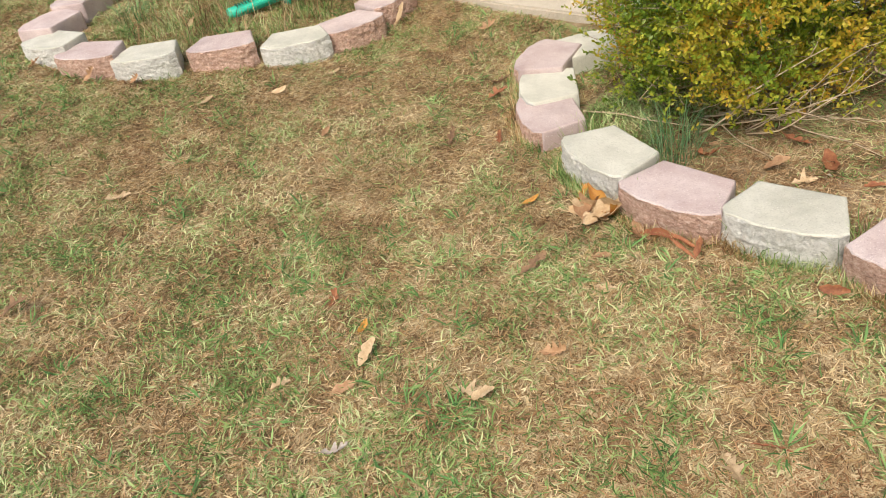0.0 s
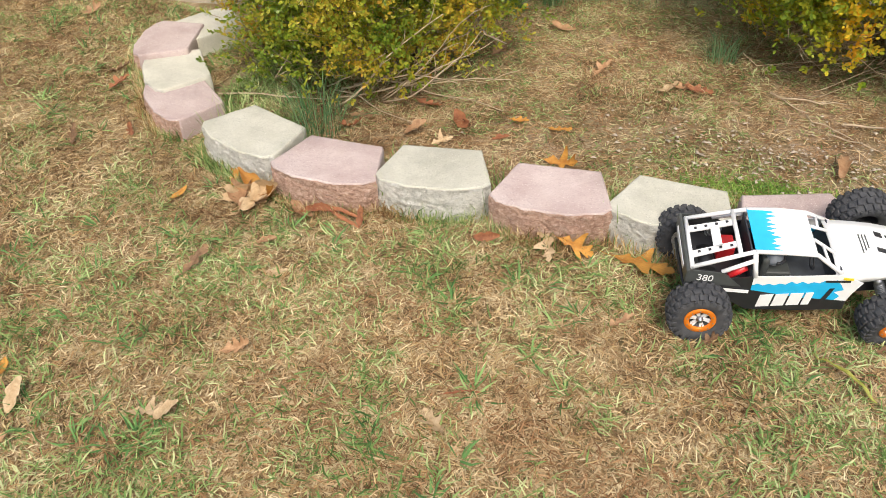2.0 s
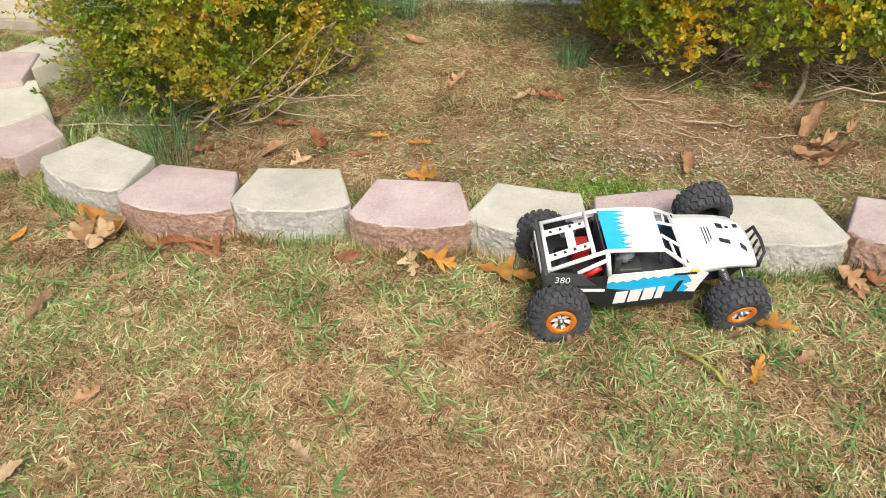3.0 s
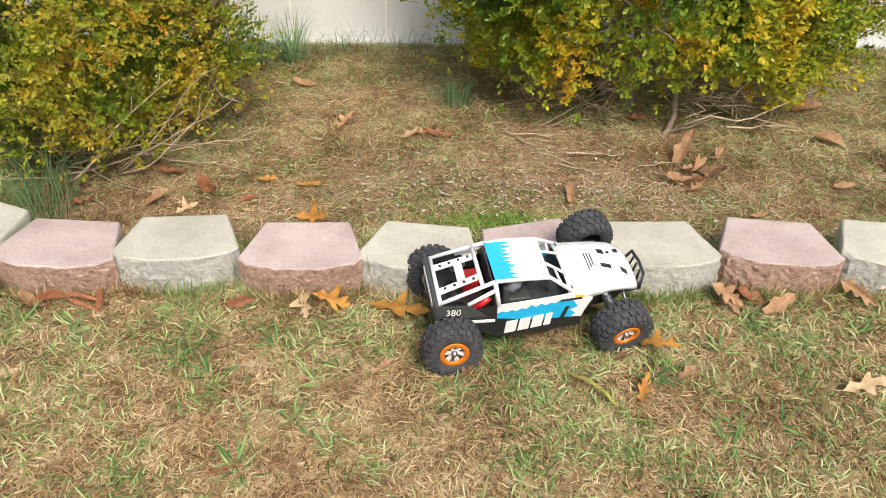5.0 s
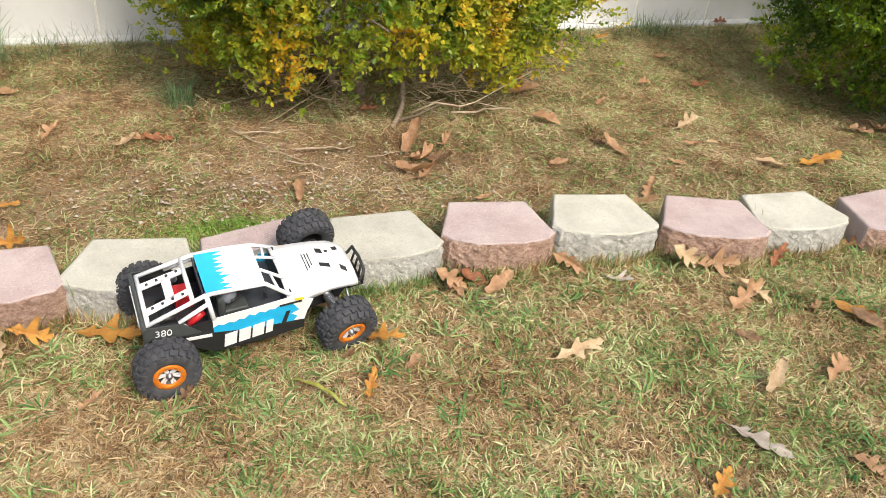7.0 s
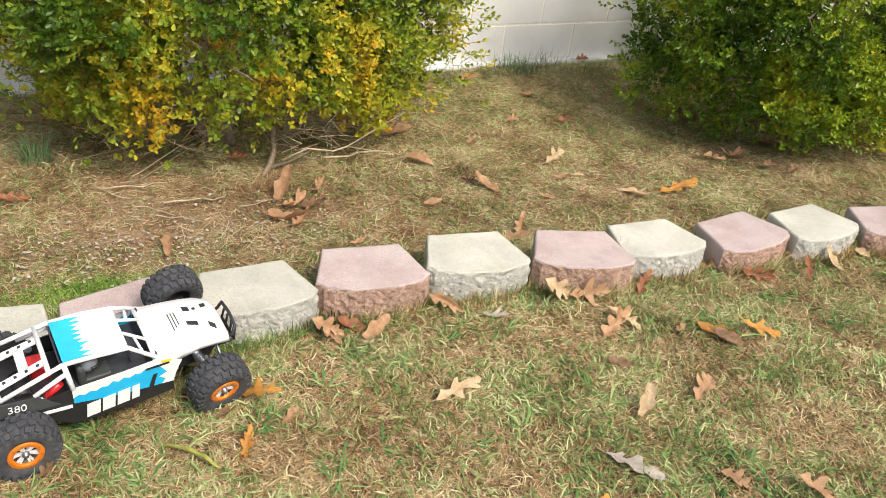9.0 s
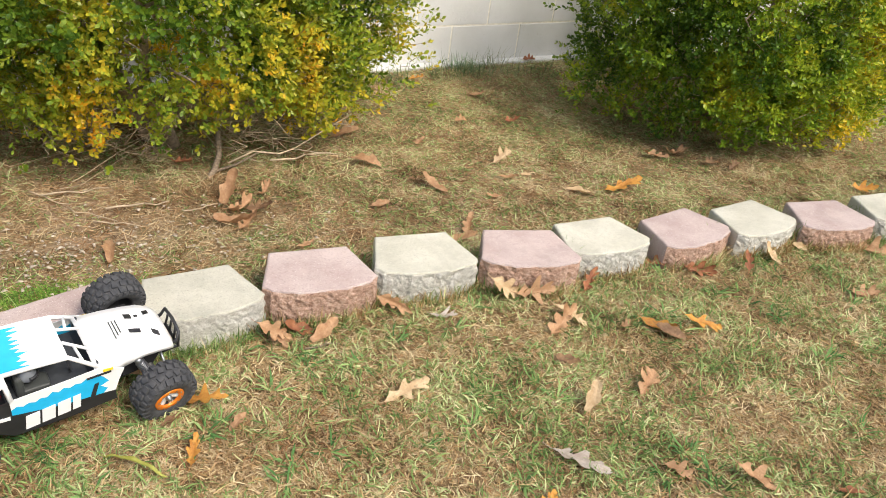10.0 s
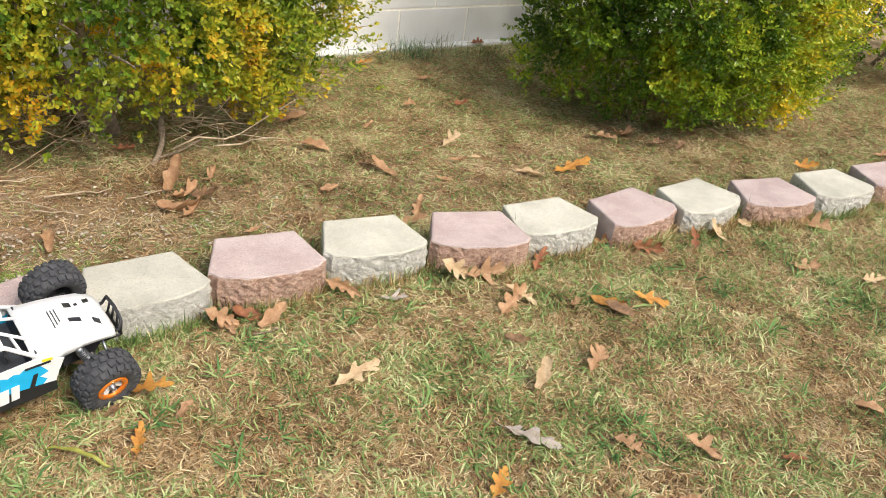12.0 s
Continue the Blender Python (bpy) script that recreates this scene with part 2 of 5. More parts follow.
def box(bm, centre, size, m=None, bevel=0.0):
    res = bmesh.ops.create_cube(bm, size=1.0)
    vs = res["verts"]
    bmesh.ops.scale(bm, vec=size, verts=vs)
    bmesh.ops.translate(bm, vec=centre, verts=vs)
    if bevel:
        es = list({e for v in vs for e in v.link_edges})
        out = bmesh.ops.bevel(bm, geom=es, offset=bevel, segments=2, affect="EDGES", profile=0.5)
        vs = list({v for f in out["faces"] for v in f.verts} | {v for v in vs if v.is_valid})
    if m is not None:
        bmesh.ops.transform(bm, matrix=m, verts=vs)
    return bm


def height(x, y):
    """The lie of the lawn: level round the bed, rising gently to the west."""
    s = min(max(0.0, -(x + 1.15)), 6.0)
    return 0.12 * s * s / (s + 0.15)


def bumps(x, y):
    return 0.006 * noise.noise((x * 3.1, y * 3.1, 0.3)) + 0.004 * noise.noise((x * 9.0, y * 9.0, 4.0))


def wall_y(x):
    return 3.23 + 0.06 * x


# ---- ground ----
def build_ground():
    xs = [-400, -120, -40, -15, -8] + list(np.linspace(-5, 5.5, 176)) + [8, 15, 40, 120, 400]
    ys = [-400, -120, -40, -12, -4, -1.5] + list(np.linspace(-0.5, 3.9, 89)) + [6, 12, 40, 120, 400]
    bm = bmesh.new()
    grid = [[bm.verts.new((x, y, height(x, y) + bumps(x, y) - 0.006)) for x in xs] for y in ys]
    for a, b in zip(grid, grid[1:]):
        for i in range(len(xs) - 1):
            bm.faces.new((a[i], a[i + 1], b[i + 1], b[i])).smooth = True
    return tagged(part("ground", bm, GROUND), "brown soil with matted dead thatch under thin turf", "ground", kind="structure")


build_ground()

# ---- house wall ----
WALL_M = pose(0, 3.23, 0, 0, 0, math.degrees(math.atan(0.06)))


def build_wall():
    bm = bmesh.new()
    box(bm, (0, 0.110, 1.2), (16, 0.19, 2.8))
    core = part("wall_north", bm, MORTAR)
    core.matrix_basis = WALL_M
    tagged(core, "white-painted concrete block house wall with weathered joints", "wall", kind="structure")
    bm = bmesh.new()
    box(bm, (0, -0.008, -0.09), (16, 0.05, 0.2), bevel=0.006)
    foot = part("footing", bm, WALL, core)
    masters = []
    for k in range(3):
        bm = bmesh.new()
        box(bm, (0, 0, 0), (0.354, 0.03, 0.192), bevel=0.0018)
        me = bpy.data.meshes.new("block")
        bm.to_mesh(me)
        bm.free()
        me.materials.append(WALL)
        masters.append(me)
    rng = random.Random(4)
    for row in range(5):
        for i in range(-16, 17):
            x = -0.075 + 0.361 * (i + 0.5 + 0.5 * (row % 2))
            ob = new("block", masters[rng.randrange(3)])
            ob.parent = core
            ob.location = (x, 0.0285 + rng.uniform(-0.0004, 0.0004), 0.172 - 0.1 + 0.2 * row)


build_wall()


# ---- concrete walk ----
def build_walk():
    bm = bmesh.new()
    pts = [(-4.6, 2.30), (-2.4, 2.45), (-1.95, 2.51), (-1.55, 2.63), (-1.2, 2.74), (-1.2, 3.13), (-4.6, 2.92)]
    slab(bm, [(x, y, height(x, y) + 0.03) for x, y in pts], (0, 0, 1), 0.1)
    bmesh.ops.bevel(bm, geom=[e for e in bm.edges if all(v.co.z > height(v.co.x, v.co.y) for v in e.verts)], offset=0.008, segments=2, affect="EDGES")
    tagged(part("pavement", bm, SLAB), "tan weathered concrete walk beside the house", "pavement", kind="structure")


build_walk()


# ---- edging blocks ----
def edging_block(x, y, turn, pink, seed, scale=1.0, sunk=0.0):
    """A tapered garden edging block with a bowed, rough split face (local -y) and a cast top."""
    rng = random.Random(seed)
    W, B, D, H = 0.28 * scale, 0.2 * scale, 0.185 * scale, 0.125 * scale
    low = [(-B / 2, D / 2), (B / 2, D / 2), (W / 2, -D / 2 + 0.042), (W / 2 - 0.018, -D / 2 + 0.02), (0.055, -D / 2), (-0.055, -D / 2), (-W / 2 + 0.018, -D / 2 + 0.02), (-W / 2, -D / 2 + 0.042)]
    kind = ["back", "side", "front", "front", "front", "front", "front", "side"]
    ring, front = [], []
    for i, (a, k) in enumerate(zip(low, kind)):
        b = low[(i + 1) % len(low)]
        n = max(2, round(math.dist(a, b) / 0.009))
        for j in range(n):
            ring.append((a[0] + (b[0] - a[0]) * j / n, a[1] + (b[1] - a[1]) * j / n))
            front.append(k == "front")
    bm = bmesh.new()
    levels = [0.0, 0.028, 0.038, 0.048, 0.057, 0.066, 0.075, 0.084, 0.092, 0.1, 0.108, 0.1155, 0.1215, 0.125]
    off = Vector((seed * 3.7, seed * 1.3, 0))
    rows = []
    for li, z in enumerate(levels):
        z *= scale
        lip = li - len(levels) + 3  # 0, 1, 2: the chipped arris below the cast top
        inset = (0.0, 0.0010, 0.0030)[lip] if lip >= 0 else 0.0
        row = []
        for (px, py), fr in zip(ring, front):
            d = Vector((px, py, 0))
            out = d.normalized()
            p = Vector((px, py, z)) - out * inset
            q = Vector((px, py, z)) * 38 + off
            if fr:
                rough = 1.0 if lip < 0 else 0.4
                p += out * rough * (0.0040 * noise.noise(q) + 0.0042 * noise.noise(q * 2.3) + 0.0022 * noise.noise(q * 5.0 + off))
                if lip in (-1, 0):
                    p -= out * max(0.0, 0.0012 + 0.005 * noise.noise(Vector((px, py, 0)) * 40 - off))
                if lip > 0:
                    p -= out * 0.005 * max(0.0, noise.noise(Vector((px, py, 0)) * 55 + off) + 0.1)
            else:
                p += out * 0.0016 * noise.noise(q)
            if li == len(levels) - 2:
                p.z -= 0.0025 * max(0, noise.noise(q * 1.9))
            row.append(bm.verts.new(p))
        rows.append(row)
    n = len(ring)
    for li, (a, b) in enumerate(zip(rows, rows[1:])):
        for i in range(n):
            f = bm.faces.new((a[i], a[(i + 1) % n], b[(i + 1) % n], b[i]))
            f.material_index = 1 if front[i] and li < len(levels) - 2 else 0
            f.smooth = not front[i]
    prev = rows[-1]
    for k in (0.93, 0.75, 0.5, 0.25):
        row = []
        for (px, py) in ring:
            q = Vector((px * k, py * k, 0))
            row.append(bm.verts.new((q.x, q.y, H + 0.0012 * noise.noise(q * 22 + off) + 0.0006 * noise.noise(q * 90 + off))))
        for i in range(n):
            bm.faces.new((prev[i], prev[(i + 1) % n], row[(i + 1) % n], row[i])).smooth = True
        prev = row
    c = bm.verts.new((0, 0, H))
    for i in range(n):
        bm.faces.new((prev[i], prev[(i + 1) % n], c)).smooth = True
    bmesh.ops.recalc_face_normals(bm, faces=bm.faces)
    ob = part("edging_block", bm, [PINK_TOP, PINK_FACE] if pink else [CREAM_TOP, CREAM_FACE])
    ob.matrix_basis = pose(x, y, height(x, y) + 0.09 * scale - sunk - H + rng.uniform(-0.002, 0.002), rng.uniform(-1.0, 1.0), rng.uniform(-1.0, 1.0), turn)
    tagged(ob, "weathered %s concrete edging block with rough split face" % ("pink" if pink else "cream"), "edging block", "garden bed edging")
    return ob


MAIN_ROW = [
    (-1.435, 2.350, -118.0), (-1.479, 2.213, -73.0), (-1.356, 2.054, -50.0), (-1.250, 1.912, -40.0), (-0.929, 1.757, -21.5),
    (-0.672, 1.677, -1.6), (-0.418, 1.714, 7.9), (-0.129, 1.703, 2.5), (0.140, 1.711, -6.1), (0.399, 1.730, 18.5),
    (0.676, 1.753, 5.0), (0.962, 1.777, -4.4), (1.244, 1.784, -5.0), (1.534, 1.738, -13.6), (1.788, 1.751, 0.5),
    (2.084, 1.730, 9.7), (2.353, 1.727, 8.2), (2.638, 1.681, -8.8), (2.930, 1.666, -3.0), (3.225, 1.655, -2.0),
    (3.52, 1.64, -3.0), (3.82, 1.63, 2.0),
]
for n_, (bx, by, bt) in enumerate(MAIN_ROW):
    edging_block(bx, by, bt, n_ % 2 == 1, n_ + 1, sunk=0.03 if n_ < 4 else 0.012 if n_ > 13 else 0.0)
FAR_ROW = [
    (-3.40, 1.495, -62, 1), (-3.275, 1.300, -65, 1), (-3.085, 1.218, 12, 0), (-2.868, 1.258, 28, 1), (-2.675, 1.382, 40, 0),
    (-2.500, 1.598, 44, 1), (-2.305, 1.785, 50, 0), (-2.240, 1.995, 78, 1), (-2.300, 2.245, 100, 1),
]
for n_, (bx, by, bt, pk) in enumerate(FAR_ROW):
    edging_block(bx, by, bt, bool(pk), n_ + 41, 0.93, sunk=0.012)


# ---- shrubs ----
def unit(v):
    return v / np.maximum(np.linalg.norm(v, axis=-1, keepdims=True), 1e-9)


def spray(rng, start, heading, length, leaf_len, pairs):
    """Leafy sprigs: vertices and triangles of all the small spoon-shaped leaves, set in opposite pairs. start, heading: (n, 3); length: (n,)."""
    n = len(start)
    side = unit(np.cross(heading, unit(rng.normal(size=(n, 3)))))
    other = np.cross(heading, side)
    V, T, base = [], [], 0
    for k in range(pairs):
        f = (k + 0.6) / pairs
        for sgn in (1.0, -1.0):
            lat = (side if k % 2 else other) * sgn
            org = start + heading * (length * f)[:, None] + rng.normal(size=(n, 3)) * 0.0015
            spread = 1.0 - 0.45 * f
            d = unit(heading * (1.15 - spread * 0.5) + lat * spread + rng.normal(size=(n, 3)) * 0.18)
            w = unit(np.cross(d, heading + rng.normal(size=(n, 3)) * 0.2))
            up = np.cross(w, d)
            L = leaf_len * rng.uniform(0.7, 1.15, n) * (1.0 - 0.35 * max(0.0, f - 0.6))
            L, W = L[:, None], (L * rng.uniform(0.22, 0.29, n))[:, None]
            cup = W * rng.uniform(0.0, 0.4, n)[:, None]
            pts = np.stack([org, org + d * L * 0.55 + w * W + up * cup, org + d * L * 0.93 + w * W * 0.55 + up * cup * 0.5,
                            org + d * L * 0.96 - w * W * 0.5 + up * cup * 0.5, org + d * L * 0.55 - w * W + up * cup], 1)
            V.append(pts.reshape(-1, 3))
            b = base + 5 * np.arange(n)[:, None]
            T += [b + np.array(t) for t in ((0, 1, 2), (0, 2, 3), (0, 3, 4))]
            base += 5 * n
    return np.concatenate(V), np.concatenate(T)


def stems(start, heading, length, r):
    """Three-sided thin stems under the sprigs."""
    n = len(start)
    a = unit(np.cross(heading, np.array([0.31, 0.52, 0.79])))
    b = np.cross(heading, a)
    V = []
    for f, s in ((-0.6, 1.0), (1.0, 0.35)):
        for t in (0, 2.1, 4.2):
            V.append(start + heading * (length * f)[:, None] + (a * math.cos(t) + b * math.sin(t)) * r * s)
    V = np.stack(V, 1).reshape(-1, 3)
    o = 6 * np.arange(n)[:, None]
    T = np.concatenate([o + np.array(t) for t in ((0, 1, 4), (0, 4, 3), (1, 2, 5), (1, 5, 4), (2, 0, 3), (2, 3, 5))])
    return V, T


def dome(az, el, rx, ry, top, low, seed):
    """The shrub's outer surface for an azimuth and a height angle from its belly (low) to its top, uneven all round."""
    ca, sa = np.cos(az), np.sin(az)
    c = np.where(el > 0, np.cos(el) ** 0.75, np.cos(el) ** 0.42)
    z = np.where(el > 0, low + (top - low) * 0.45 + (top - low) * 0.55 * np.sin(el), low + (top - low) * 0.45 * (1 + np.sin(el)))
    lump = np.array([1 + 0.20 * noise.noise((math.cos(a) * 2.2 + seed, math.sin(a) * 2.2, e * 1.8)) + 0.13 * noise.noise((math.cos(a) * 5 + seed, math.sin(a) * 5, e * 5)) for a, e in zip(az, el)])
    return np.stack([rx * c * ca * lump, ry * c * sa * lump, z], 1), lump


def shrub(x, y, rx, ry, top, low, material, seed, sprigs, leaf_len, label, pairs=4, hollow=None, dead=30, min_el=-1.3, reach=0.5, thick=1.0, loose=1.0):
    """A boxwood-like shrub: crooked trunks and limbs, dead twigs below, and a crown of leafy sprigs. hollow: azimuth and reach of a gap near the ground."""
    rng = np.random.default_rng(seed)
    pr = random.Random(seed)
    z0 = height(x, y)
    thing = empty("shrub", pose(x, y, z0), label=label, category="shrub", group="shrubs along the house")
    bm = bmesh.new()
    for k in range(6):
        a = pr.uniform(0, 6.28)
        p, d = Vector((0.10 * math.cos(a), 0.08 * math.sin(a), -0.03)), Vector((0.5 * math.cos(a), 0.4 * math.sin(a), 1.0)).normalized()
        pts = [p.copy()]
        for s in range(7):
            d = (d + Vector((pr.uniform(-0.3, 0.3), pr.uniform(-0.3, 0.3), 0.12))).normalized()
            p = p + d * top * 0.11
            pts.append(p.copy())
        tube(bm, pts, pr.uniform(0.012, 0.022), 0.005, 7)
        for q in pts[2:]:
            b = pr.uniform(0, 6.28)
            e = Vector((rx * math.cos(b), ry * math.sin(b), pr.uniform(-0.1, 0.25))) * (1.0 if q.z < 0.3 else 0.7)
            tube(bm, [q, q + e * 0.3 + Vector((0, 0, 0.03)), q + e * 0.55 + Vector((pr.uniform(-0.04, 0.04), pr.uniform(-0.04, 0.04), 0.02)), q + e * 0.62], 0.006, 0.002, 5)
    part("trunk", bm, BARK, thing)
    for k in range(dead):
        a = pr.uniform(-2.9, -0.25)
        p = Vector((rx * 0.35 * math.cos(a), ry * 0.35 * math.sin(a), pr.uniform(0.02, 0.14)))
        e = Vector((rx * math.cos(a), ry * math.sin(a), 0)) * reach * pr.uniform(0.5, 1.0)
        pts = [p, p + e * 0.4 + Vector((pr.uniform(-0.03, 0.03), pr.uniform(-0.03, 0.03), pr.uniform(-0.03, 0.03))), p + e * 0.8 + Vector((pr.uniform(-0.05, 0.05), pr.uniform(-0.05, 0.05), pr.uniform(-0.04, 0.06)))]
        pts.append(pts[-1] + Vector((pr.uniform(-0.08, 0.08), pr.uniform(-0.06, 0.02), pr.uniform(-0.03, 0.06))))
        for q in pts:
            q.z = max(q.z, 0.012)
        part("dead_twig", tube(bmesh.new(), pts, pr.uniform(0.002, 0.0045) * thick, 0.001, 5), TWIG, thing)
        q = pts[2]
        e = q + Vector((pr.uniform(-0.07, 0.07), pr.uniform(-0.07, 0.02), pr.uniform(0.0, 0.08)))
        if k % 2:
            part("dead_twig", tube(bmesh.new(), [q, e], 0.0018, 0.0008, 4), TWIG, thing)
    # boughs end in tufts of sprigs with gaps between; more of them on the side that faces the lawn
    mid = np.array([0, 0, low + (top - low) * 0.5])
    m = sprigs // 15
    az = np.where(rng.random(m) < 0.83, rng.uniform(-math.pi - 0.25, 0.25, m), rng.uniform(0, math.pi, m))
    el = np.where(rng.random(m) < 0.86, np.arcsin(rng.uniform(math.sin(min_el), 0.55, m)), np.arcsin(rng.uniform(0.4, 1.0, m)))
    tuft, _ = dome(az, el, rx, ry, top, low, seed * 1.7)
    tuft = mid + (tuft - mid) * rng.uniform(0.84, 1.03, m)[:, None]
    own = rng.integers(0, m, sprigs)
    size = rng.uniform(0.030, 0.062, m)[own] * loose
    # each tuft leans its own way, and its sprigs are combed along it
    lean = unit((tuft - mid) / np.array([rx * rx, ry * ry, 0.25 * top * top]))
    lean[:, 2] = 0.35 * np.abs(lean[:, 2]) + 0.42
    lean = unit(lean + rng.normal(size=(m, 3)) * np.array([0.35, 0.35, 0.25]))
    off = rng.normal(size=(sprigs, 3)) * size[:, None] * np.array([1.0, 1.0, 0.75])
    p = tuft[own] + off + lean[own] * rng.uniform(-0.03, 0.03, sprigs)[:, None]
    deep = rng.random(sprigs) < 0.36
    p[deep] = mid + (p[deep] - mid) * rng.uniform(0.62, 0.88, int(deep.sum()))[:, None]
    heading = unit(lean[own] + unit(off) * 0.55 + rng.normal(size=(sprigs, 3)) * 0.18)
    keep = p[:, 2] > 0.03
    if hollow:
        ha, hw, hz = hollow
        keep &= ~((np.abs(az[own] - ha) < hw * (0.6 + 0.5 * rng.random(sprigs))) & (p[:, 2] < hz * (0.75 + 0.5 * rng.random(sprigs))) & (p[:, 1] < 0))
    p, heading = p[keep], heading[keep]
    length = rng.uniform(0.030, 0.060, len(p)) * np.where(rng.random(len(p)) < 0.07, 1.7, 1.0)
    start = p - heading * (length * 0.6)[:, None]
    V, T = spray(rng, start, heading, length, leaf_len, pairs)
    tris_object("crown", V, T, material, thing)
    V, T = stems(start[::4], heading[::4], length[::4], 0.0013)
    tris_object("twig", V, T, BARK, thing)
    return thing


OLIVE = bush_material("olive_boxwood", (0.06, (0.0576, 0.118, 0.0129)), (0.30, (0.201, 0.282, 0.0249)), (0.52, (0.379, 0.372, 0.0369)), (0.72, (0.542, 0.383, 0.0416)), (0.92, (0.667, 0.309, 0.0369)), shift=-0.03, along=0.08, rise=0.10)
GOLDEN = bush_material("golden_boxwood", (0.08, (0.0562, 0.119, 0.0105)), (0.28, (0.168, 0.257, 0.021)), (0.50, (0.338, 0.374, 0.0306)), (0.72, (0.63, 0.503, 0.035)), (0.90, (0.832, 0.428, 0.0262)), shift=-0.035, along=0.05, rise=-0.25)
# DEEP's along puts the sunlit side into the leaf colour, yellower towards +x
DEEP = bush_material("deep_boxwood", (0.08, (0.0478, 0.104, 0.00805)), (0.32, (0.174, 0.279, 0.0161)), (0.60, (0.395, 0.445, 0.0274)), (0.86, (0.789, 0.559, 0.0322)), shift=-0.015, along=0.28)

shrub(-0.86, 2.50, 0.425, 0.54, 1.05, 0.03, OLIVE, 11, 9600, 0.0165, "olive and rust-tinged evergreen shrub with bare lower twigs", dead=5, reach=0.8, min_el=-1.28, thick=0.7)
shrub(0.82, 2.80, 0.69, 0.42, 1.10, 0.075, GOLDEN, 12, 10400, 0.0205, "yellow-green boxwood shrub with golden and orange sprigs", hollow=(-1.30, 0.20, 0.25), dead=60, reach=0.66, thick=0.32, min_el=-1.2)
shrub(3.01, 2.63, 0.73, 0.60, 1.15, 0.02, DEEP, 13, 15500, 0.0195, "dense dark green boxwood shrub with its sunlit side coloured yellower", dead=20, reach=0.6, thick=0.5)
shrub(4.62, 2.85, 0.74, 0.55, 1.10, 0.05, DEEP, 14, 3200, 0.024, "dark green boxwood shrub at the end of the row", dead=12, reach=0.4)
shrub(-2.98, 2.30, 0.60, 0.48, 1.00, 0.10, OLIVE, 15, 2600, 0.022, "olive evergreen shrub with bare stems inside the far ring", dead=60, reach=0.75)


# bare crooked boughs low on the lawn side of the olive shrub
def bare_boughs(x, y, count, seed):
    rng = random.Random(seed)
    bm = bmesh.new()
    for k in range(count):
        p = Vector((rng.uniform(-0.12, 0.10), rng.uniform(-0.14, -0.02), 0.01))
        a = rng.uniform(-0.7, 0.5)
        d = Vector((math.cos(a), math.sin(a) * 0.6, rng.uniform(0.1, 0.55))).normalized()
        pts, n = [p.copy()], rng.randint(7, 10)
        for i in range(n):
            d = (d + Vector((rng.uniform(-0.22, 0.22), rng.uniform(-0.25, 0.25), rng.uniform(-0.22, 0.22)))).normalized()
            p = p + d * 0.050
            p.z = max(p.z, 0.012)
            pts.append(p.copy())
        r = rng.uniform(0.0024, 0.0042)
        tube(bm, pts, r, r * 0.3, 6)
        for i in range(2, n, 2):
            q = pts[i]
            e = (d + Vector((rng.uniform(-0.5, 0.5), rng.uniform(-0.6, 0.4), rng.uniform(0.0, 0.9)))).normalized()
            tube(bm, [q, q + e * 0.03 + Vector((0, 0, 0.004)), q + e * 0.07 + Vector((rng.uniform(-0.02, 0.02), 0, 0.006))], r * 0.5, r * 0.15, 5)
    ob = part("bare_branch", bm, TWIG)
    ob.matrix_basis = pose(x, y, 0)
    return tagged(ob, "pale bare branching boughs under the olive shrub", "branch")


bare_boughs(-0.80, 2.20, 9, 5)
bare_boughs(-0.74, 2.27, 3, 6)


# ---- turf ----
def blades(name, rng, xy, length, width, lift, material, label, heading=None, stack=0.010):
    """Grass blades of two segments on the ground at xy (n, 2); lift is the rise of the first segment, 0 flat to 1 upright; stack is the depth of the mat."""
    n = len(xy)
    ground = np.array([height(x, y) + bumps(x, y) - 0.004 for x, y in xy])
    z = ground + stack * rng.random(n) ** 1.5
    base = np.column_stack([xy, z])
    a = rng.uniform(0, 2 * math.pi, n) if heading is None else heading
    flat = np.stack([np.cos(a), np.sin(a), np.zeros(n)], 1)
    across = np.stack([-np.sin(a), np.cos(a), rng.normal(size=n) * 0.45], 1)
    side = unit(across) * (width / 2)[:, None]
    up = np.array([0, 0, 1.0])
    d1 = unit(flat * (1 - lift)[:, None] + up * lift[:, None])
    bend = rng.uniform(-0.7, 0.15, n)
    curve = rng.normal(size=n) * 0.42
    d2 = unit(d1 + up * bend[:, None] * 0.7 + across * np.array([1, 1, 0]) * curve[:, None])
    mid = base + d1 * (length * 0.5)[:, None]
    tip = mid + d2 * (length * 0.5)[:, None]
    tip[:, 2] = np.maximum(tip[:, 2], ground + 0.004)
    V = np.stack([base - side * 0.8, base + side * 0.8, mid + side, mid - side, tip], 1).reshape(-1, 3)
    o = 5 * np.arange(n)[:, None]
    T = np.concatenate([o + np.array(t) for t in ((0, 1, 2), (0, 2, 3), (3, 2, 4))])
    return tagged(tris_object(name, V, T, material), label, "grass", kind="stuff")


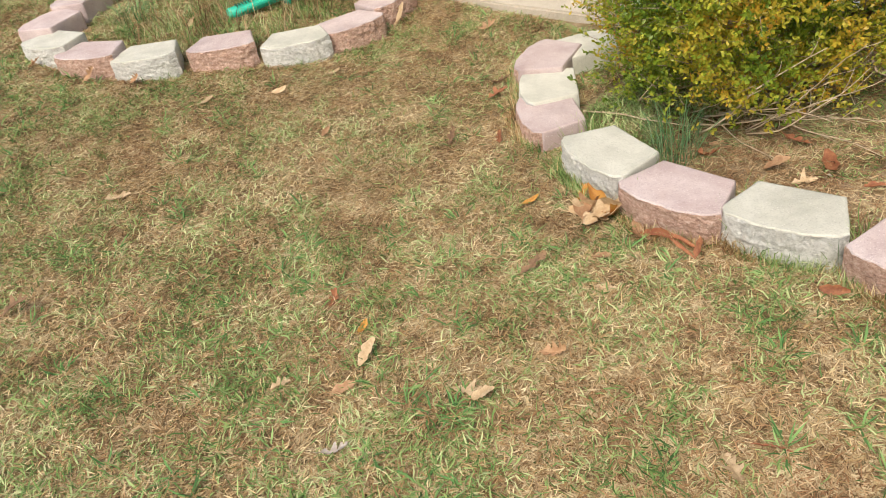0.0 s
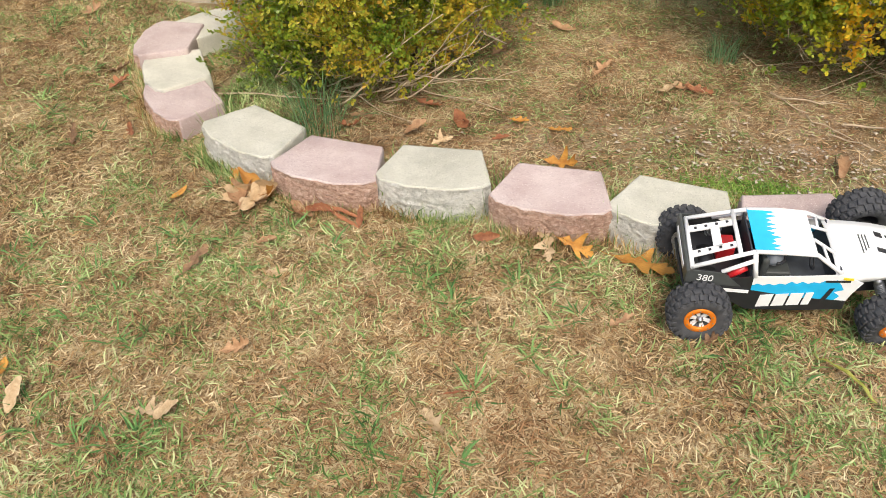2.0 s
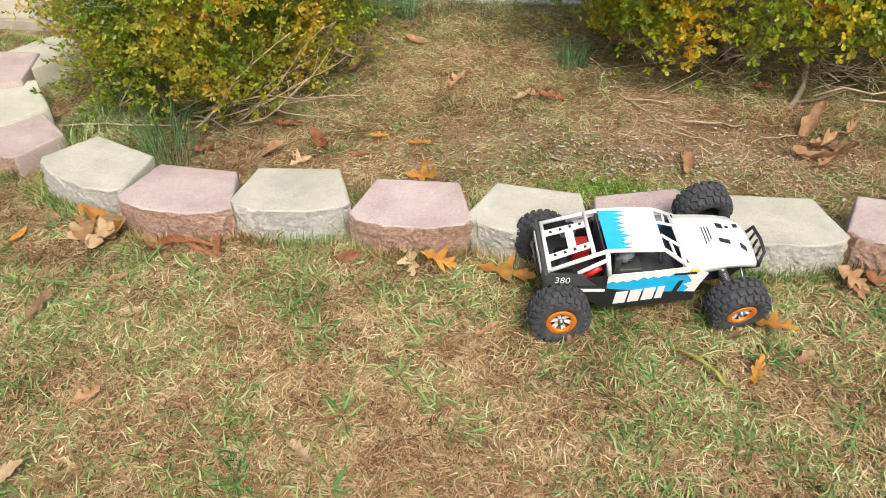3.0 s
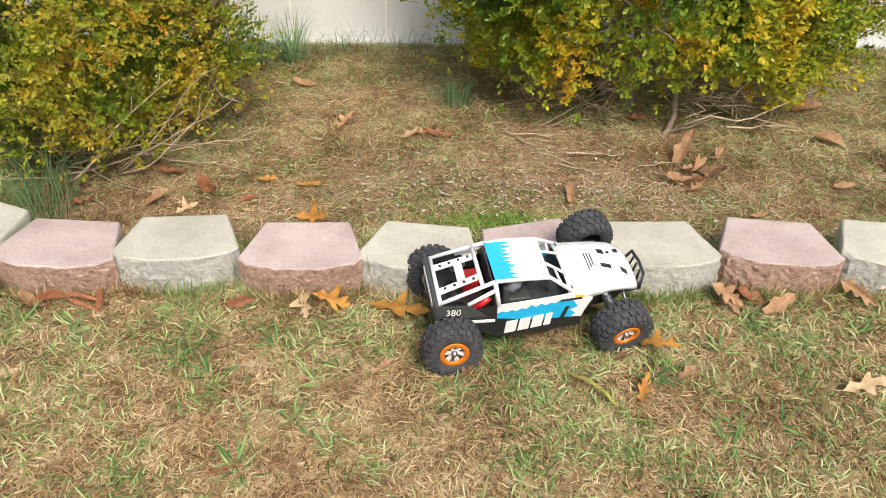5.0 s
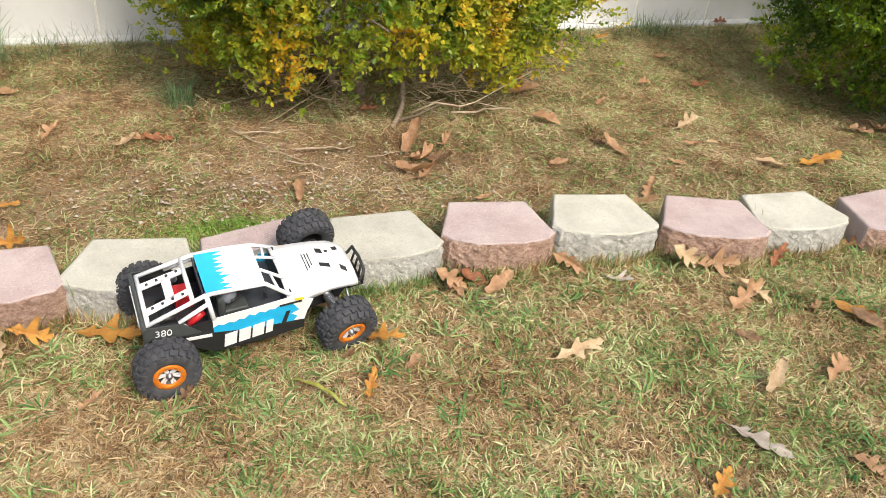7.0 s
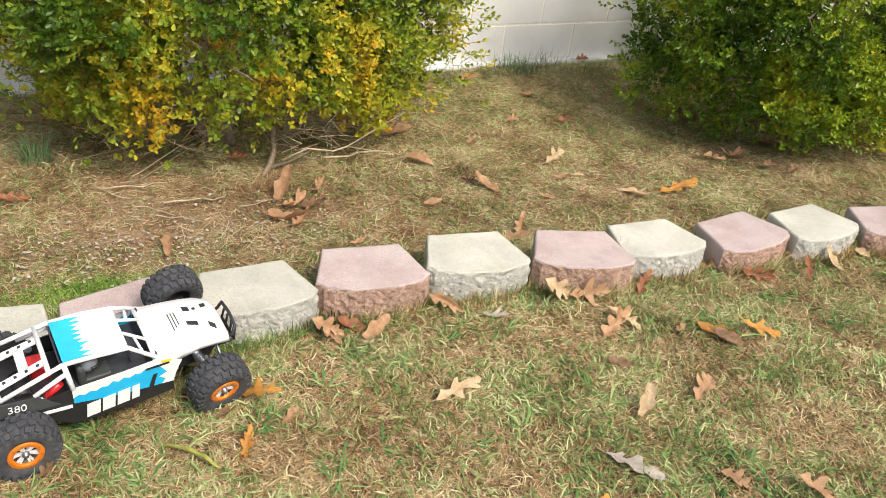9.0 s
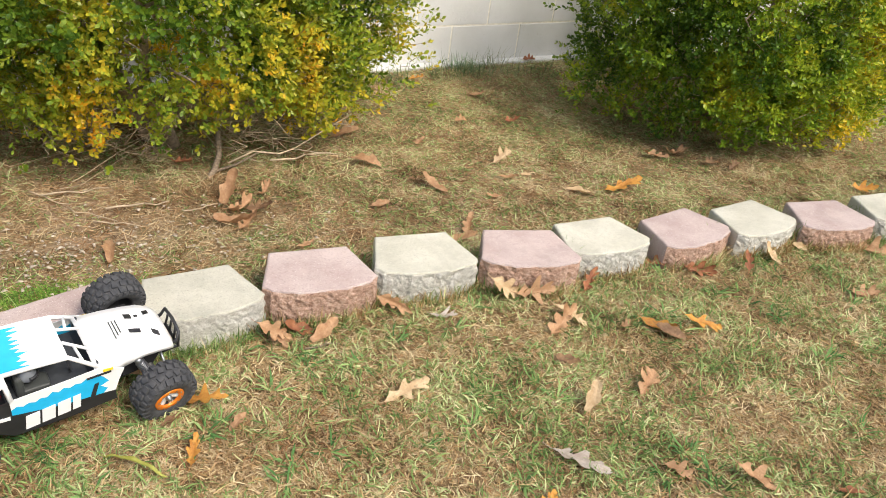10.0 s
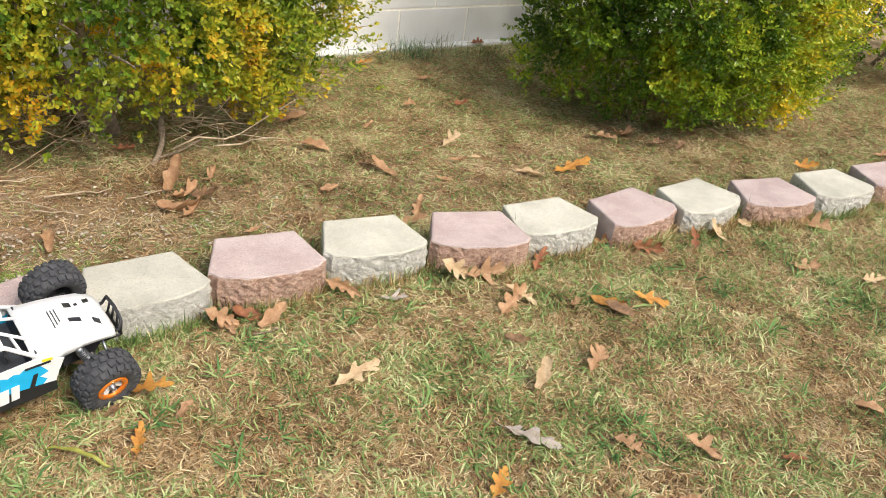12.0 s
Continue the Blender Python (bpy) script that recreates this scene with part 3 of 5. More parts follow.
def needles(name, rng, xy, length, width, material, label, stack=0.006):
    """A mat of short straight dead needles, lying flat: one thin wedge each."""
    n = len(xy)
    z = np.array([height(x, y) + bumps(x, y) - 0.003 for x, y in xy]) + stack * rng.random(n)
    a = rng.uniform(0, 2 * math.pi, n)
    base = np.column_stack([xy, z])
    flat = np.stack([np.cos(a), np.sin(a), rng.uniform(-0.08, 0.3, n)], 1) * length[:, None]
    side = np.stack([-np.sin(a), np.cos(a), rng.normal(size=n) * 0.4], 1) * (width / 2)[:, None]
    V = np.stack([base - side, base + side, base + flat], 1).reshape(-1, 3)
    return tagged(tris_object(name, V, np.arange(3 * n).reshape(-1, 3), material), label, "grass", kind="stuff")


ROW_X = np.array([b[0] for b in MAIN_ROW[3:]])
ROW_Y = np.array([b[1] for b in MAIN_ROW[3:]])


def in_bed(x, y):
    return (x > -1.2) & (y > np.interp(x, ROW_X, ROW_Y) + 0.02)


def free_ground(x, y):
    """True off the edging blocks and in front of the house wall and the walk."""
    ok = y < 3.20 + 0.06 * x
    for bx, by, bt in MAIN_ROW:
        c, s = math.cos(radians(bt)), math.sin(radians(bt))
        u, v = (x - bx) * c + (y - by) * s, -(x - bx) * s + (y - by) * c
        ok &= ~((np.abs(u) < 0.125) & (np.abs(v) < 0.082))
    for bx, by, bt, _ in FAR_ROW:
        c, s = math.cos(radians(bt)), math.sin(radians(bt))
        u, v = (x - bx) * c + (y - by) * s, -(x - bx) * s + (y - by) * c
        ok &= ~((np.abs(u) < 0.125) & (np.abs(v) < 0.082))
    edge = np.interp(x, [-4.6, -2.4, -1.95, -1.55, -1.2], [2.30, 2.45, 2.51, 2.63, 2.74])
    ok &= ~((x < -1.19) & (y > edge - 0.01))
    return ok


def patches(x, y, scale, seed):
    return np.array([noise.noise((a * scale + seed, b * scale, seed)) + 0.5 * noise.noise((a * scale * 3.1, b * scale * 3.1, seed + 7)) for a, b in zip(x, y)])


def scatter(rng, n, x0, x1, y0, y1):
    x, y = rng.uniform(x0, x1, n), rng.uniform(y0, y1, n)
    k = free_ground(x, y)
    return x[k], y[k]


def close_turf(x, y):
    """The stretch of lawn beside the edging, whose turf is built thick."""
    return y > np.interp(x, [-3.9, -1.30, -0.5, 1.0, 2.0, 2.75, 4.2], [1.22, 0.06, 0.58, 0.66, 0.56, 1.14, 1.6])


def near_lawn(rng, k):
    got = [scatter(rng, int(150000 * k), -1.25, 2.6, 0.1, 1.9), scatter(rng, int(135000 * k), -3.9, -1.25, 0.06, 2.55), scatter(rng, int(30000 * k), 2.6, 4.2, 0.9, 1.75)]
    x, y = (np.concatenate(v) for v in zip(*got))
    k = ~in_bed(x, y) & close_turf(x, y)
    return x[k], y[k]


def build_turf():
    rng = np.random.default_rng(5)
    # dead thatch, matted flat, straw-coloured with rust-brown drifts
    x, y = near_lawn(rng, 1.08)
    n = len(x)
    worn = np.exp(-(((x + 0.1) / 0.6) ** 2 + ((y - 1.05) / 0.26) ** 2))
    red = 0.75 * worn + 0.9 * patches(x, y, 5.5, 90.0) + rng.normal(size=n) * 0.45 > 0.46
    size = rng.uniform(0.012, 0.034, n)
    for nm, kk, mt, lb in (("dry_lawn_grass", ~red, DRY, "matted straw-coloured dead lawn grass"), ("rusty_lawn_grass", red, RUSTY, "rust-brown drifts of matted dead lawn grass")):
        n = int(kk.sum())
        blades(nm, rng, np.column_stack([x, y])[kk], size[kk], rng.uniform(0.0013, 0.0028, n), rng.uniform(0.0, 0.42, n), mt, lb)
    x, y = near_lawn(rng, 2.1)
    n = len(x)
    needles("lawn_thatch", rng, np.column_stack([x, y]), rng.uniform(0.014, 0.034, n), rng.uniform(0.002, 0.004, n), THATCH, "dense mat of dead clippings under the lawn")
    # green shoots in small patches, broader than the straw
    x, y = near_lawn(rng, 1.25)
    k = patches(x, y, 7.0, 3.0) + 0.7 * patches(x, y, 2.6, 17.0) - 0.12 * (x < 0.15) - 0.45 * np.exp(-(((x + 0.1) / 0.6) ** 2 + ((y - 1.05) / 0.26) ** 2)) + 0.04 * np.clip((x - 0.1) / 0.8, 0.0, 1.0) + 0.30 * np.exp(-(((x + 1.0) / 0.4) ** 2 + ((y - 0.7) / 0.35) ** 2)) - 0.35 * np.exp(-(((x + 1.9) / 0.6) ** 2 + ((y - 1.8) / 0.5) ** 2)) + rng.normal(size=len(x)) * 0.40 > 0.02
    x, y = x[k], y[k]
    n = len(x)
    blades("green_lawn_grass", rng, np.column_stack([x, y]), rng.uniform(0.014, 0.040, n), rng.uniform(0.0016, 0.0037, n), rng.uniform(0.05, 0.55, n), GREEN, "green blades of lawn grass in patches", stack=0.013)
    # thin feathering where the kept lawn runs out of sight
    n = 34000
    x, y = rng.uniform(-7.5, 7.5, n), 1.7 - 5.2 * rng.random(n) ** 1.5
    k = free_ground(x, y) & ~in_bed(x, y) & ~close_turf(x, np.where(np.abs(x) < 3.9, y, -1.0))
    x, y = x[k], y[k]
    n = len(x)
    half_ = n // 2
    blades("outer_dry_grass", rng, np.column_stack([x, y])[:half_], rng.uniform(0.03, 0.07, half_), rng.uniform(0.004, 0.008, half_), rng.uniform(0.05, 0.4, half_), DRY, "straw-coloured dead lawn grass farther out")
    blades("outer_green_grass", rng, np.column_stack([x, y])[half_:], rng.uniform(0.03, 0.08, n - half_), rng.uniform(0.005, 0.010, n - half_), rng.uniform(0.05, 0.4, n - half_), GREEN, "green lawn grass farther out")
    # bed behind the edging
    x, y = scatter(rng, 155000, -1.3, 4.7, 1.75, 3.42)
    k = in_bed(x, y)
    x, y = x[k], y[k]
    bare = np.exp(-(((x - 0.55) / 0.5) ** 2 + ((y - 2.25) / 0.2) ** 2))
    k = patches(x, y, 2.6, 9.0) + rng.normal(size=len(x)) * 0.35 > -0.50 + 0.50 * bare
    x, y = x[k], y[k]
    n = len(x)
    # rust drifts; the rise with y colours in the shade round the shrubs
    red = 0.9 * patches(x, y, 4.0, 33.0) + 0.40 * np.clip((y - 2.25) / 0.4, 0, 1) + rng.normal(size=n) * 0.30 > 0.32
    for nm, kk, mt, lb in (("dry_bed_grass", ~red, BED_DRY, "thin dead grass over bare soil in the bed"), ("rusty_bed_grass", red, RUSTY, "rust-brown dead grass in the bed, thickened near the house as shade")):
        n = int(kk.sum())
        blades(nm, rng, np.column_stack([x, y])[kk], rng.uniform(0.012, 0.034, n), rng.uniform(0.0012, 0.0026, n), rng.uniform(0.0, 0.25, n), mt, lb, stack=0.007)
    x, y = scatter(rng, 200000, -1.3, 4.7, 1.75, 3.42)
    k = in_bed(x, y) & (patches(x, y, 3.0, 47.0) + rng.normal(size=len(x)) * 0.4 > -0.25)
    x, y = x[k], y[k]
    n = len(x)
    needles("bed_thatch", rng, np.column_stack([x, y]), rng.uniform(0.012, 0.034, n), rng.uniform(0.0016, 0.0032, n), BED_DRY, "dead clippings strewn over the bed", stack=0.004)
    x, y = scatter(rng, 112000, -1.3, 4.7, 1.75, 3.42)
    k = in_bed(x, y)
    x, y = x[k], y[k]
    bare = np.exp(-(((x - 0.45) / 0.55) ** 2 + ((y - 2.28) / 0.2) ** 2))
    # greener to the east; the y term again deepens the colour for shade
    east_and_shade = np.where(x > 0.9, 0.22, 0.0) + 0.34 * np.clip((y - 2.2) / 0.35, 0.0, 1.0)
    k = patches(x, y, 2.4, 21.0) + 0.6 * patches(x, y, 7.5, 25.0) + east_and_shade + rng.normal(size=len(x)) * 0.35 > -0.08 + 0.8 * bare
    x, y = x[k], y[k]
    n = len(x)
    blades("green_bed_grass", rng, np.column_stack([x, y]), rng.uniform(0.012, 0.034, n), rng.uniform(0.0015, 0.0032, n), rng.uniform(0.05, 0.45, n), GREEN, "sparse green grass among dead blades in the bed")
    # longer tangled dead blades, thickest just behind the edging
    x, y = scatter(rng, 30000, -1.0, 3.0, 1.8, 2.6)
    k = in_bed(x, y) & (patches(x, y, 3.2, 71.0) + 0.35 * patches(x, y, 9.0, 73.0) + rng.normal(size=len(x)) * 0.15 > 0.40)
    x, y = x[k], y[k]
    n = len(x)
    blades("tangled_dead_grass", rng, np.column_stack([x, y]), rng.uniform(0.03, 0.075, n), rng.uniform(0.0012, 0.0022, n), rng.uniform(0.05, 0.5, n), BED_DRY, "long tangled dead grass in the bed")
    # weedy green growth inside the curve of the edging
    n = 3600
    x, y = rng.normal(-1.12, 0.13, n), rng.normal(2.10, 0.18, n)
    k = free_ground(x, y) & in_bed(x, y)
    x, y = x[k], y[k]
    n = len(x)
    blades("weedy_grass", rng, np.column_stack([x, y]), rng.uniform(0.02, 0.055, n), rng.uniform(0.0014, 0.003, n), rng.uniform(0.15, 0.7, n), GREEN, "longer weedy grass inside the curve of the edging")
    # weeds and dead stalks inside the far ring
    x, y = rng.uniform(-3.25, -2.4, 7000), rng.uniform(1.38, 2.4, 7000)
    k = free_ground(x, y) & (((x + 2.85) / 0.42) ** 2 + ((y - 1.95) / 0.52) ** 2 < 1.0) & (patches(x, y, 4.0, 27.0) + rng.normal(size=len(x)) * 0.25 > -0.1)
    x, y = x[k], y[k]
    dead = rng.random(len(x)) < 0.3
    for nm, kk, mt, lb, tall in (("ring_weeds", ~dead, GREEN, "weedy grass inside the far ring of edging", 0.09), ("ring_stalks", dead, BED_DRY, "dead stalks inside the far ring of edging", 0.16)):
        n = int(kk.sum())
        blades(nm, rng, np.column_stack([x, y])[kk], rng.uniform(0.03, tall, n), rng.uniform(0.0018, 0.0036, n), rng.uniform(0.25, 0.9, n), mt, lb)
    # a cushion of moss behind the edging
    n = 5200
    x, y = 0.34 + rng.normal(size=n) * 0.10, 1.945 + rng.normal(size=n) * 0.034
    k = free_ground(x, y)
    x, y = x[k], y[k]
    n = len(x)
    blades("moss", rng, np.column_stack([x, y]), rng.uniform(0.006, 0.013, n), rng.uniform(0.0016, 0.0034, n), rng.uniform(0.1, 0.6, n), MOSS, "bright green moss cushion behind the edging")
    # longer blades in the gaps between the edging blocks
    gx, gy = [], []
    for (ax, ay, _), (bx, by, _) in zip(MAIN_ROW[3:], MAIN_ROW[4:]):
        m = int(rng.integers(15, 110))
        f = rng.uniform(-0.06, 0.12, m)
        gx.append((ax + bx) / 2 + rng.normal(size=m) * 0.016)
        gy.append((ay + by) / 2 + f)
    x, y = np.concatenate(gx), np.concatenate(gy)
    n = len(x)
    blades("gap_grass", rng, np.column_stack([x, y]), rng.uniform(0.05, 0.12, n), rng.uniform(0.0016, 0.003, n), rng.uniform(0.5, 0.9, n), GREEN, "longer green blades between the edging blocks")
    # broad-bladed green tufts that fan out, dotted over the lawn
    cx, cy = near_lawn(rng, 0.0034)
    k = patches(cx, cy, 3.0, 80.0) > -0.1
    cx, cy = np.repeat(cx[k], 13), np.repeat(cy[k], 13)
    fan = rng.uniform(0, 2 * math.pi, len(cx))
    r = 0.016 * rng.random(len(cx))
    x, y = cx + r * np.cos(fan), cy + r * np.sin(fan)
    n = len(x)
    blades("green_tufts", rng, np.column_stack([x, y]), rng.uniform(0.03, 0.062, n), rng.uniform(0.0030, 0.0050, n), rng.uniform(0.08, 0.5, n), TUFT, "broad-bladed green tufts in the lawn", heading=fan + rng.normal(size=n) * 0.35)
    # turf that stands up against the faces of the edging blocks
    fx, fy = [], []
    for ax, ay, at in MAIN_ROW:
        m = int(rng.integers(420, 680))
        u, v = rng.uniform(-0.14, 0.14, m), -0.094 - 0.03 * rng.random(m) ** 1.5
        v = v + np.where(np.abs(u) > 0.055, (np.abs(u) - 0.055) * 0.45, 0.0)
        c, s = math.cos(radians(at)), math.sin(radians(at))
        fx.append(ax + u * c - v * s)
        fy.append(ay + u * s + v * c)
    x, y = np.concatenate(fx), np.concatenate(fy)
    g = patches(x, y, 4.0, 12.0) + rng.normal(size=len(x)) * 0.3 > 0.05
    for nm, kk, mt, lb in (("dry_edge_grass", ~g, DRY, "dead grass standing against the edging blocks"), ("green_edge_grass", g, GREEN, "green grass standing against the edging blocks")):
        q = np.column_stack([x, y])[kk]
        n = len(q)
        blades(nm, rng, q, rng.uniform(0.020, 0.060, n), rng.uniform(0.0013, 0.0030, n), rng.uniform(0.35, 0.9, n), mt, lb)
    # weeds along the foot of the wall
    x = rng.uniform(-1.1, 4.2, 5200)
    y = 3.20 + 0.06 * x - rng.uniform(0.0, 0.17, 5200)
    k = patches(x, y, 3.0, 40.0) + rng.normal(size=len(x)) * 0.2 > 0.0
    x, y = x[k], y[k]
    n = len(x)
    blades("wall_weeds", rng, np.column_stack([x, y]), rng.uniform(0.03, 0.12, n), rng.uniform(0.0012, 0.0026, n), rng.uniform(0.25, 0.9, n), WEED, "thin straggling weeds along the house wall")


build_turf()


def onion_tuft(x, y, n, spread, tall, seed):
    """A tuft of thin wild onion leaves that arch over."""
    rng = np.random.default_rng(seed)
    z = height(x, y)
    a, r = rng.uniform(0, 6.28, n), spread * np.sqrt(rng.random(n))
    base = np.column_stack([r * np.cos(a), r * np.sin(a), np.full(n, -0.01)])
    b = a + rng.normal(size=n) * 0.7
    flat = np.stack([np.cos(b), np.sin(b), np.zeros(n)], 1)
    side = np.stack([-np.sin(b), np.cos(b), np.zeros(n)], 1) * rng.uniform(0.0007, 0.0012, n)[:, None]
    L, lean = tall * rng.uniform(0.45, 1.05, n), rng.uniform(0.1, 1.1, n) ** 1.2
    rows = []
    for f, w in ((0, 1), (0.35, 1), (0.7, 0.8), (1.0, 0.2)):
        q = base + flat * (L * lean * f ** 1.7)[:, None] + np.array([0, 0, 1.0]) * (L * (f - 0.42 * lean * f * f))[:, None]
        rows += [q - side * w, q + side * w]
    V = np.stack(rows, 1).reshape(-1, 3)
    o = 8 * np.arange(n)[:, None]
    T = np.concatenate([o + np.array(t) for k in (0, 2, 4) for t in ((k, k + 1, k + 3), (k, k + 3, k + 2))])
    ob = tris_object("onion_grass_tuft", V, T, ONION)
    ob.location = (x, y, z)
    return tagged(ob, "dark green tuft of thin wild onion leaves", "grass tuft", "wild onion tufts")


onion_tuft(-0.83, 1.94, 120, 0.07, 0.20, 1)
onion_tuft(-0.53, 2.93, 210, 0.05, 0.22, 2)
onion_tuft(-0.40, 3.02, 200, 0.05, 0.20, 3)
onion_tuft(0.21, 2.68, 130, 0.04, 0.12, 4)
onion_tuft(2.12, 3.28, 130, 0.06, 0.09, 5)
onion_tuft(-3.18, 1.60, 130, 0.10, 0.10, 6)
onion_tuft(-2.95, 1.66, 90, 0.09, 0.08, 7)
onion_tuft(-2.86, 1.18, 26, 0.025, 0.10, 8)


# ---- fallen leaves ----
# lobes of half an oak leaf: root on the midrib, reach, angle from the midrib, breadth
LOBES = {"oak": ((0.28, 0.22, 64, 0.10), (0.50, 0.31, 55, 0.11), (0.74, 0.24, 42, 0.09)),
         "pin": ((0.30, 0.19, 76, 0.06), (0.50, 0.43, 58, 0.075), (0.76, 0.25, 40, 0.06))}


def leaf_plan(bm, shape, rng):
    """The flat blade of a leaf one unit long, base at x = 0."""
    if shape in LOBES:
        lobes = LOBES[shape]
        n = len(lobes)
        cuts = [0.10] + [(a[0] + b[0]) / 2 for a, b in zip(lobes, lobes[1:])] + [lobes[-1][0] + 0.10]
        mids = [bm.verts.new((c, 0, 0)) for c in cuts]
        root = bm.verts.new((0.0, 0, 0))
        tip = bm.verts.new((1.0, 0, 0))
        slim = 0.06 if shape == "oak" else 0.05
        for sgn in (1, -1):
            jog = rng.uniform(-0.035, 0.035)
            sinus = [bm.verts.new((c + jog, sgn * (slim if i else 0.03) * rng.uniform(0.8, 1.3), 0)) for i, c in enumerate(cuts)]
            order = (lambda *v: v) if sgn > 0 else (lambda *v: v[::-1])
            bm.faces.new(order(root, mids[0], sinus[0]))
            for i, (f, reach, ang, wide) in enumerate(lobes):
                t = radians(ang + rng.uniform(-15, 15))
                reach *= rng.uniform(0.5, 1.2)
                d, e = Vector((math.cos(t), sgn * math.sin(t), 0)), Vector((-math.sin(t), sgn * math.cos(t), 0))
                o = Vector((f + jog - 0.06, 0, 0))
                back = bm.verts.new(o + d * reach * 0.66 + e * wide * 0.72)
                fore = bm.verts.new(o + d * reach * 0.70 - e * wide * 0.72)
                end = bm.verts.new(o + d * reach)
                barb = bm.verts.new(o + d * reach * 0.86 + e * wide * 0.62)
                bm.faces.new(order(mids[i], mids[i + 1], sinus[i + 1], sinus[i]))
                bm.faces.new(order(sinus[i], sinus[i + 1], fore, back))
                bm.faces.new(order(back, fore, end, barb))
            ear = bm.verts.new((0.93, sgn * 0.075 * rng.uniform(0.7, 1.2), 0))
            bm.faces.new(order(mids[n], tip, ear, sinus[n]))
        bmesh.ops.subdivide_edges(bm, edges=bm.edges[:], cuts=1, use_grid_fill=True)
        return
    wide = 0.042 if shape == "strip" else 0.19
    wave = rng.uniform(0, 6.28)
    rows = []
    for i in range(15):
        f = i / 14
        w = wide * math.sin(math.pi * min(1.0, f * 0.93 + 0.05)) ** 0.7 * rng.uniform(0.85, 1.1) * (1 + (0.22 * math.sin(f * 15 + wave) if shape == "oval" else 0.0)) + 0.004
        rows.append([bm.verts.new((f, j * w, 0)) for j in (-1.0, -0.55, 0.0, 0.55, 1.0)])
    for a, b in zip(rows, rows[1:]):
        for k in range(4):
            bm.faces.new((a[k], b[k], b[k + 1], a[k + 1]))


LEAF_MESHES = {}


def leaf_mesh(shape, curl, variant):
    key = (shape, curl, variant)
    if key in LEAF_MESHES:
        return LEAF_MESHES[key]
    rng = random.Random(variant * 31 + len(shape) * 7 + int(curl * 100))
    bm = bmesh.new()
    leaf_plan(bm, shape, rng)
    ph, tw, arch = rng.uniform(0, 6.28), rng.uniform(-0.9, 0.9), rng.uniform(-0.5, 1.0) * curl
    for f in bm.faces:
        f.smooth = True
    for p in bm.verts:
        f, v = p.co.x, p.co.y
        z = curl * (1.9 * v * v + 0.42 * abs(v)) * (0.5 + 0.9 * f) + 1.5 * arch * (f - 0.45) ** 2 + 1.6 * tw * curl * v * (f - 0.4) + (0.02 + 0.05 * curl) * noise.noise((f * 5, v * 7, variant))
        p.co = (f - 0.5, v * (1 - 0.55 * min(1.0, curl) * abs(v)) + 0.05 * math.sin(f * 3 + ph), z)
    p = min(bm.verts, key=lambda q: q.co.x).co.copy()
    tube(bm, [p + Vector((0.02, 0, 0)), p + Vector((-0.08, 0.02, 0.01)), p + Vector((-0.16, 0.05, 0.02))], 0.008, 0.006, 4)
    lo = min(v.co.z for v in bm.verts)
    for v in bm.verts:
        v.co.z -= lo
    me = bpy.data.meshes.new("fallen_leaf")
    bm.to_mesh(me)
    bm.free()
    LEAF_MESHES[key] = me
    return me


LEAF_WORDS = {"tan_leaf": "dry tan", "pale_leaf": "pale straw", "orange_leaf": "orange-brown", "rust_leaf": "rust-red", "brown_leaf": "dark brown", "ashen_leaf": "greyish", "lime_leaf": "yellow-green"}
LEAF_SHAPES = {"oak": "lobed oak leaf", "pin": "pointed oak leaf", "oval": "oval leaf", "strip": "rolled narrow leaf"}
EDGING = [b[:3] for b in MAIN_ROW + FAR_ROW]
leaf_count = [0]


def leaf(x, y, size, turn, mat, shape="oak", curl=0.35):
    """One fallen leaf lying on the turf."""
    leaf_count[0] += 1
    k = leaf_count[0]
    me = leaf_mesh(shape, curl, k % 4)
    if mat.name not in me.materials:
        me = me.copy()
        me.materials.clear()
        me.materials.append(mat)
        LEAF_MESHES[(shape, curl, k % 4, mat.name)] = me
    ob = new("fallen_leaf", me)
    pr = random.Random(k)
    tilt = pr.uniform(-8, 34)
    for bx, by, bt in EDGING:
        # a leaf blown against a block stands propped on its face
        c, q = math.cos(radians(bt)), math.sin(radians(bt))
        u, v = (x - bx) * c + (y - by) * q, -(x - bx) * q + (y - by) * c
        if abs(u) < 0.14 and -0.112 < v < 0.0:
            x, y, tilt = x + q * (v + 0.118), y - c * (v + 0.118), pr.uniform(44, 62)
    m = pose(0, 0, 0, tilt, pr.uniform(-20, 20), 0) @ pose(0, 0, 0, 0, 0, turn) @ Matrix.Diagonal((size, size, size, 1))
    low = min((m @ v.co).z for v in me.vertices)
    ob.matrix_basis = pose(x, y, height(x, y) + 0.008 - low) @ m
    where = "in the bed" if bool(in_bed(np.array([x]), np.array([y]))[0]) else "on the lawn"
    return tagged(ob, "%s %s%s lying %s" % (LEAF_WORDS[mat.name], "curled " if curl > 0.6 else "", LEAF_SHAPES[shape], where), "leaf", "fallen leaves")


leaf(-2.012, 0.857, .08, 69, PALE, "oak", .5)
leaf(-2.125, 1.553, .06, 59, PALE, "oval", .4)
leaf(-2.284, 1.355, .06, 89, PALE, "oval", .4)
leaf(-0.859, 1.582, .14, 109, TAN, "oak", 1.3)
leaf(-0.83, 1.628, .15, 29, PALE, "oval", 1.5)
leaf(-0.823, 1.566, .13, 59, PALE, "oak", 1.0)
leaf(-0.825, 1.595, .12, 149, ORANGE, "oval", 1.4)
leaf(-0.859, 1.557, .11, -1, PALE, "oval", 1.2)
leaf(-0.931, 1.635, .07, 99, ORANGE, "oak", .6)
leaf(-0.63, 1.563, .17, 8, RUST, "strip", 1.1)
leaf(-0.60, 1.571, .11, -14, RUST, "strip", .7)
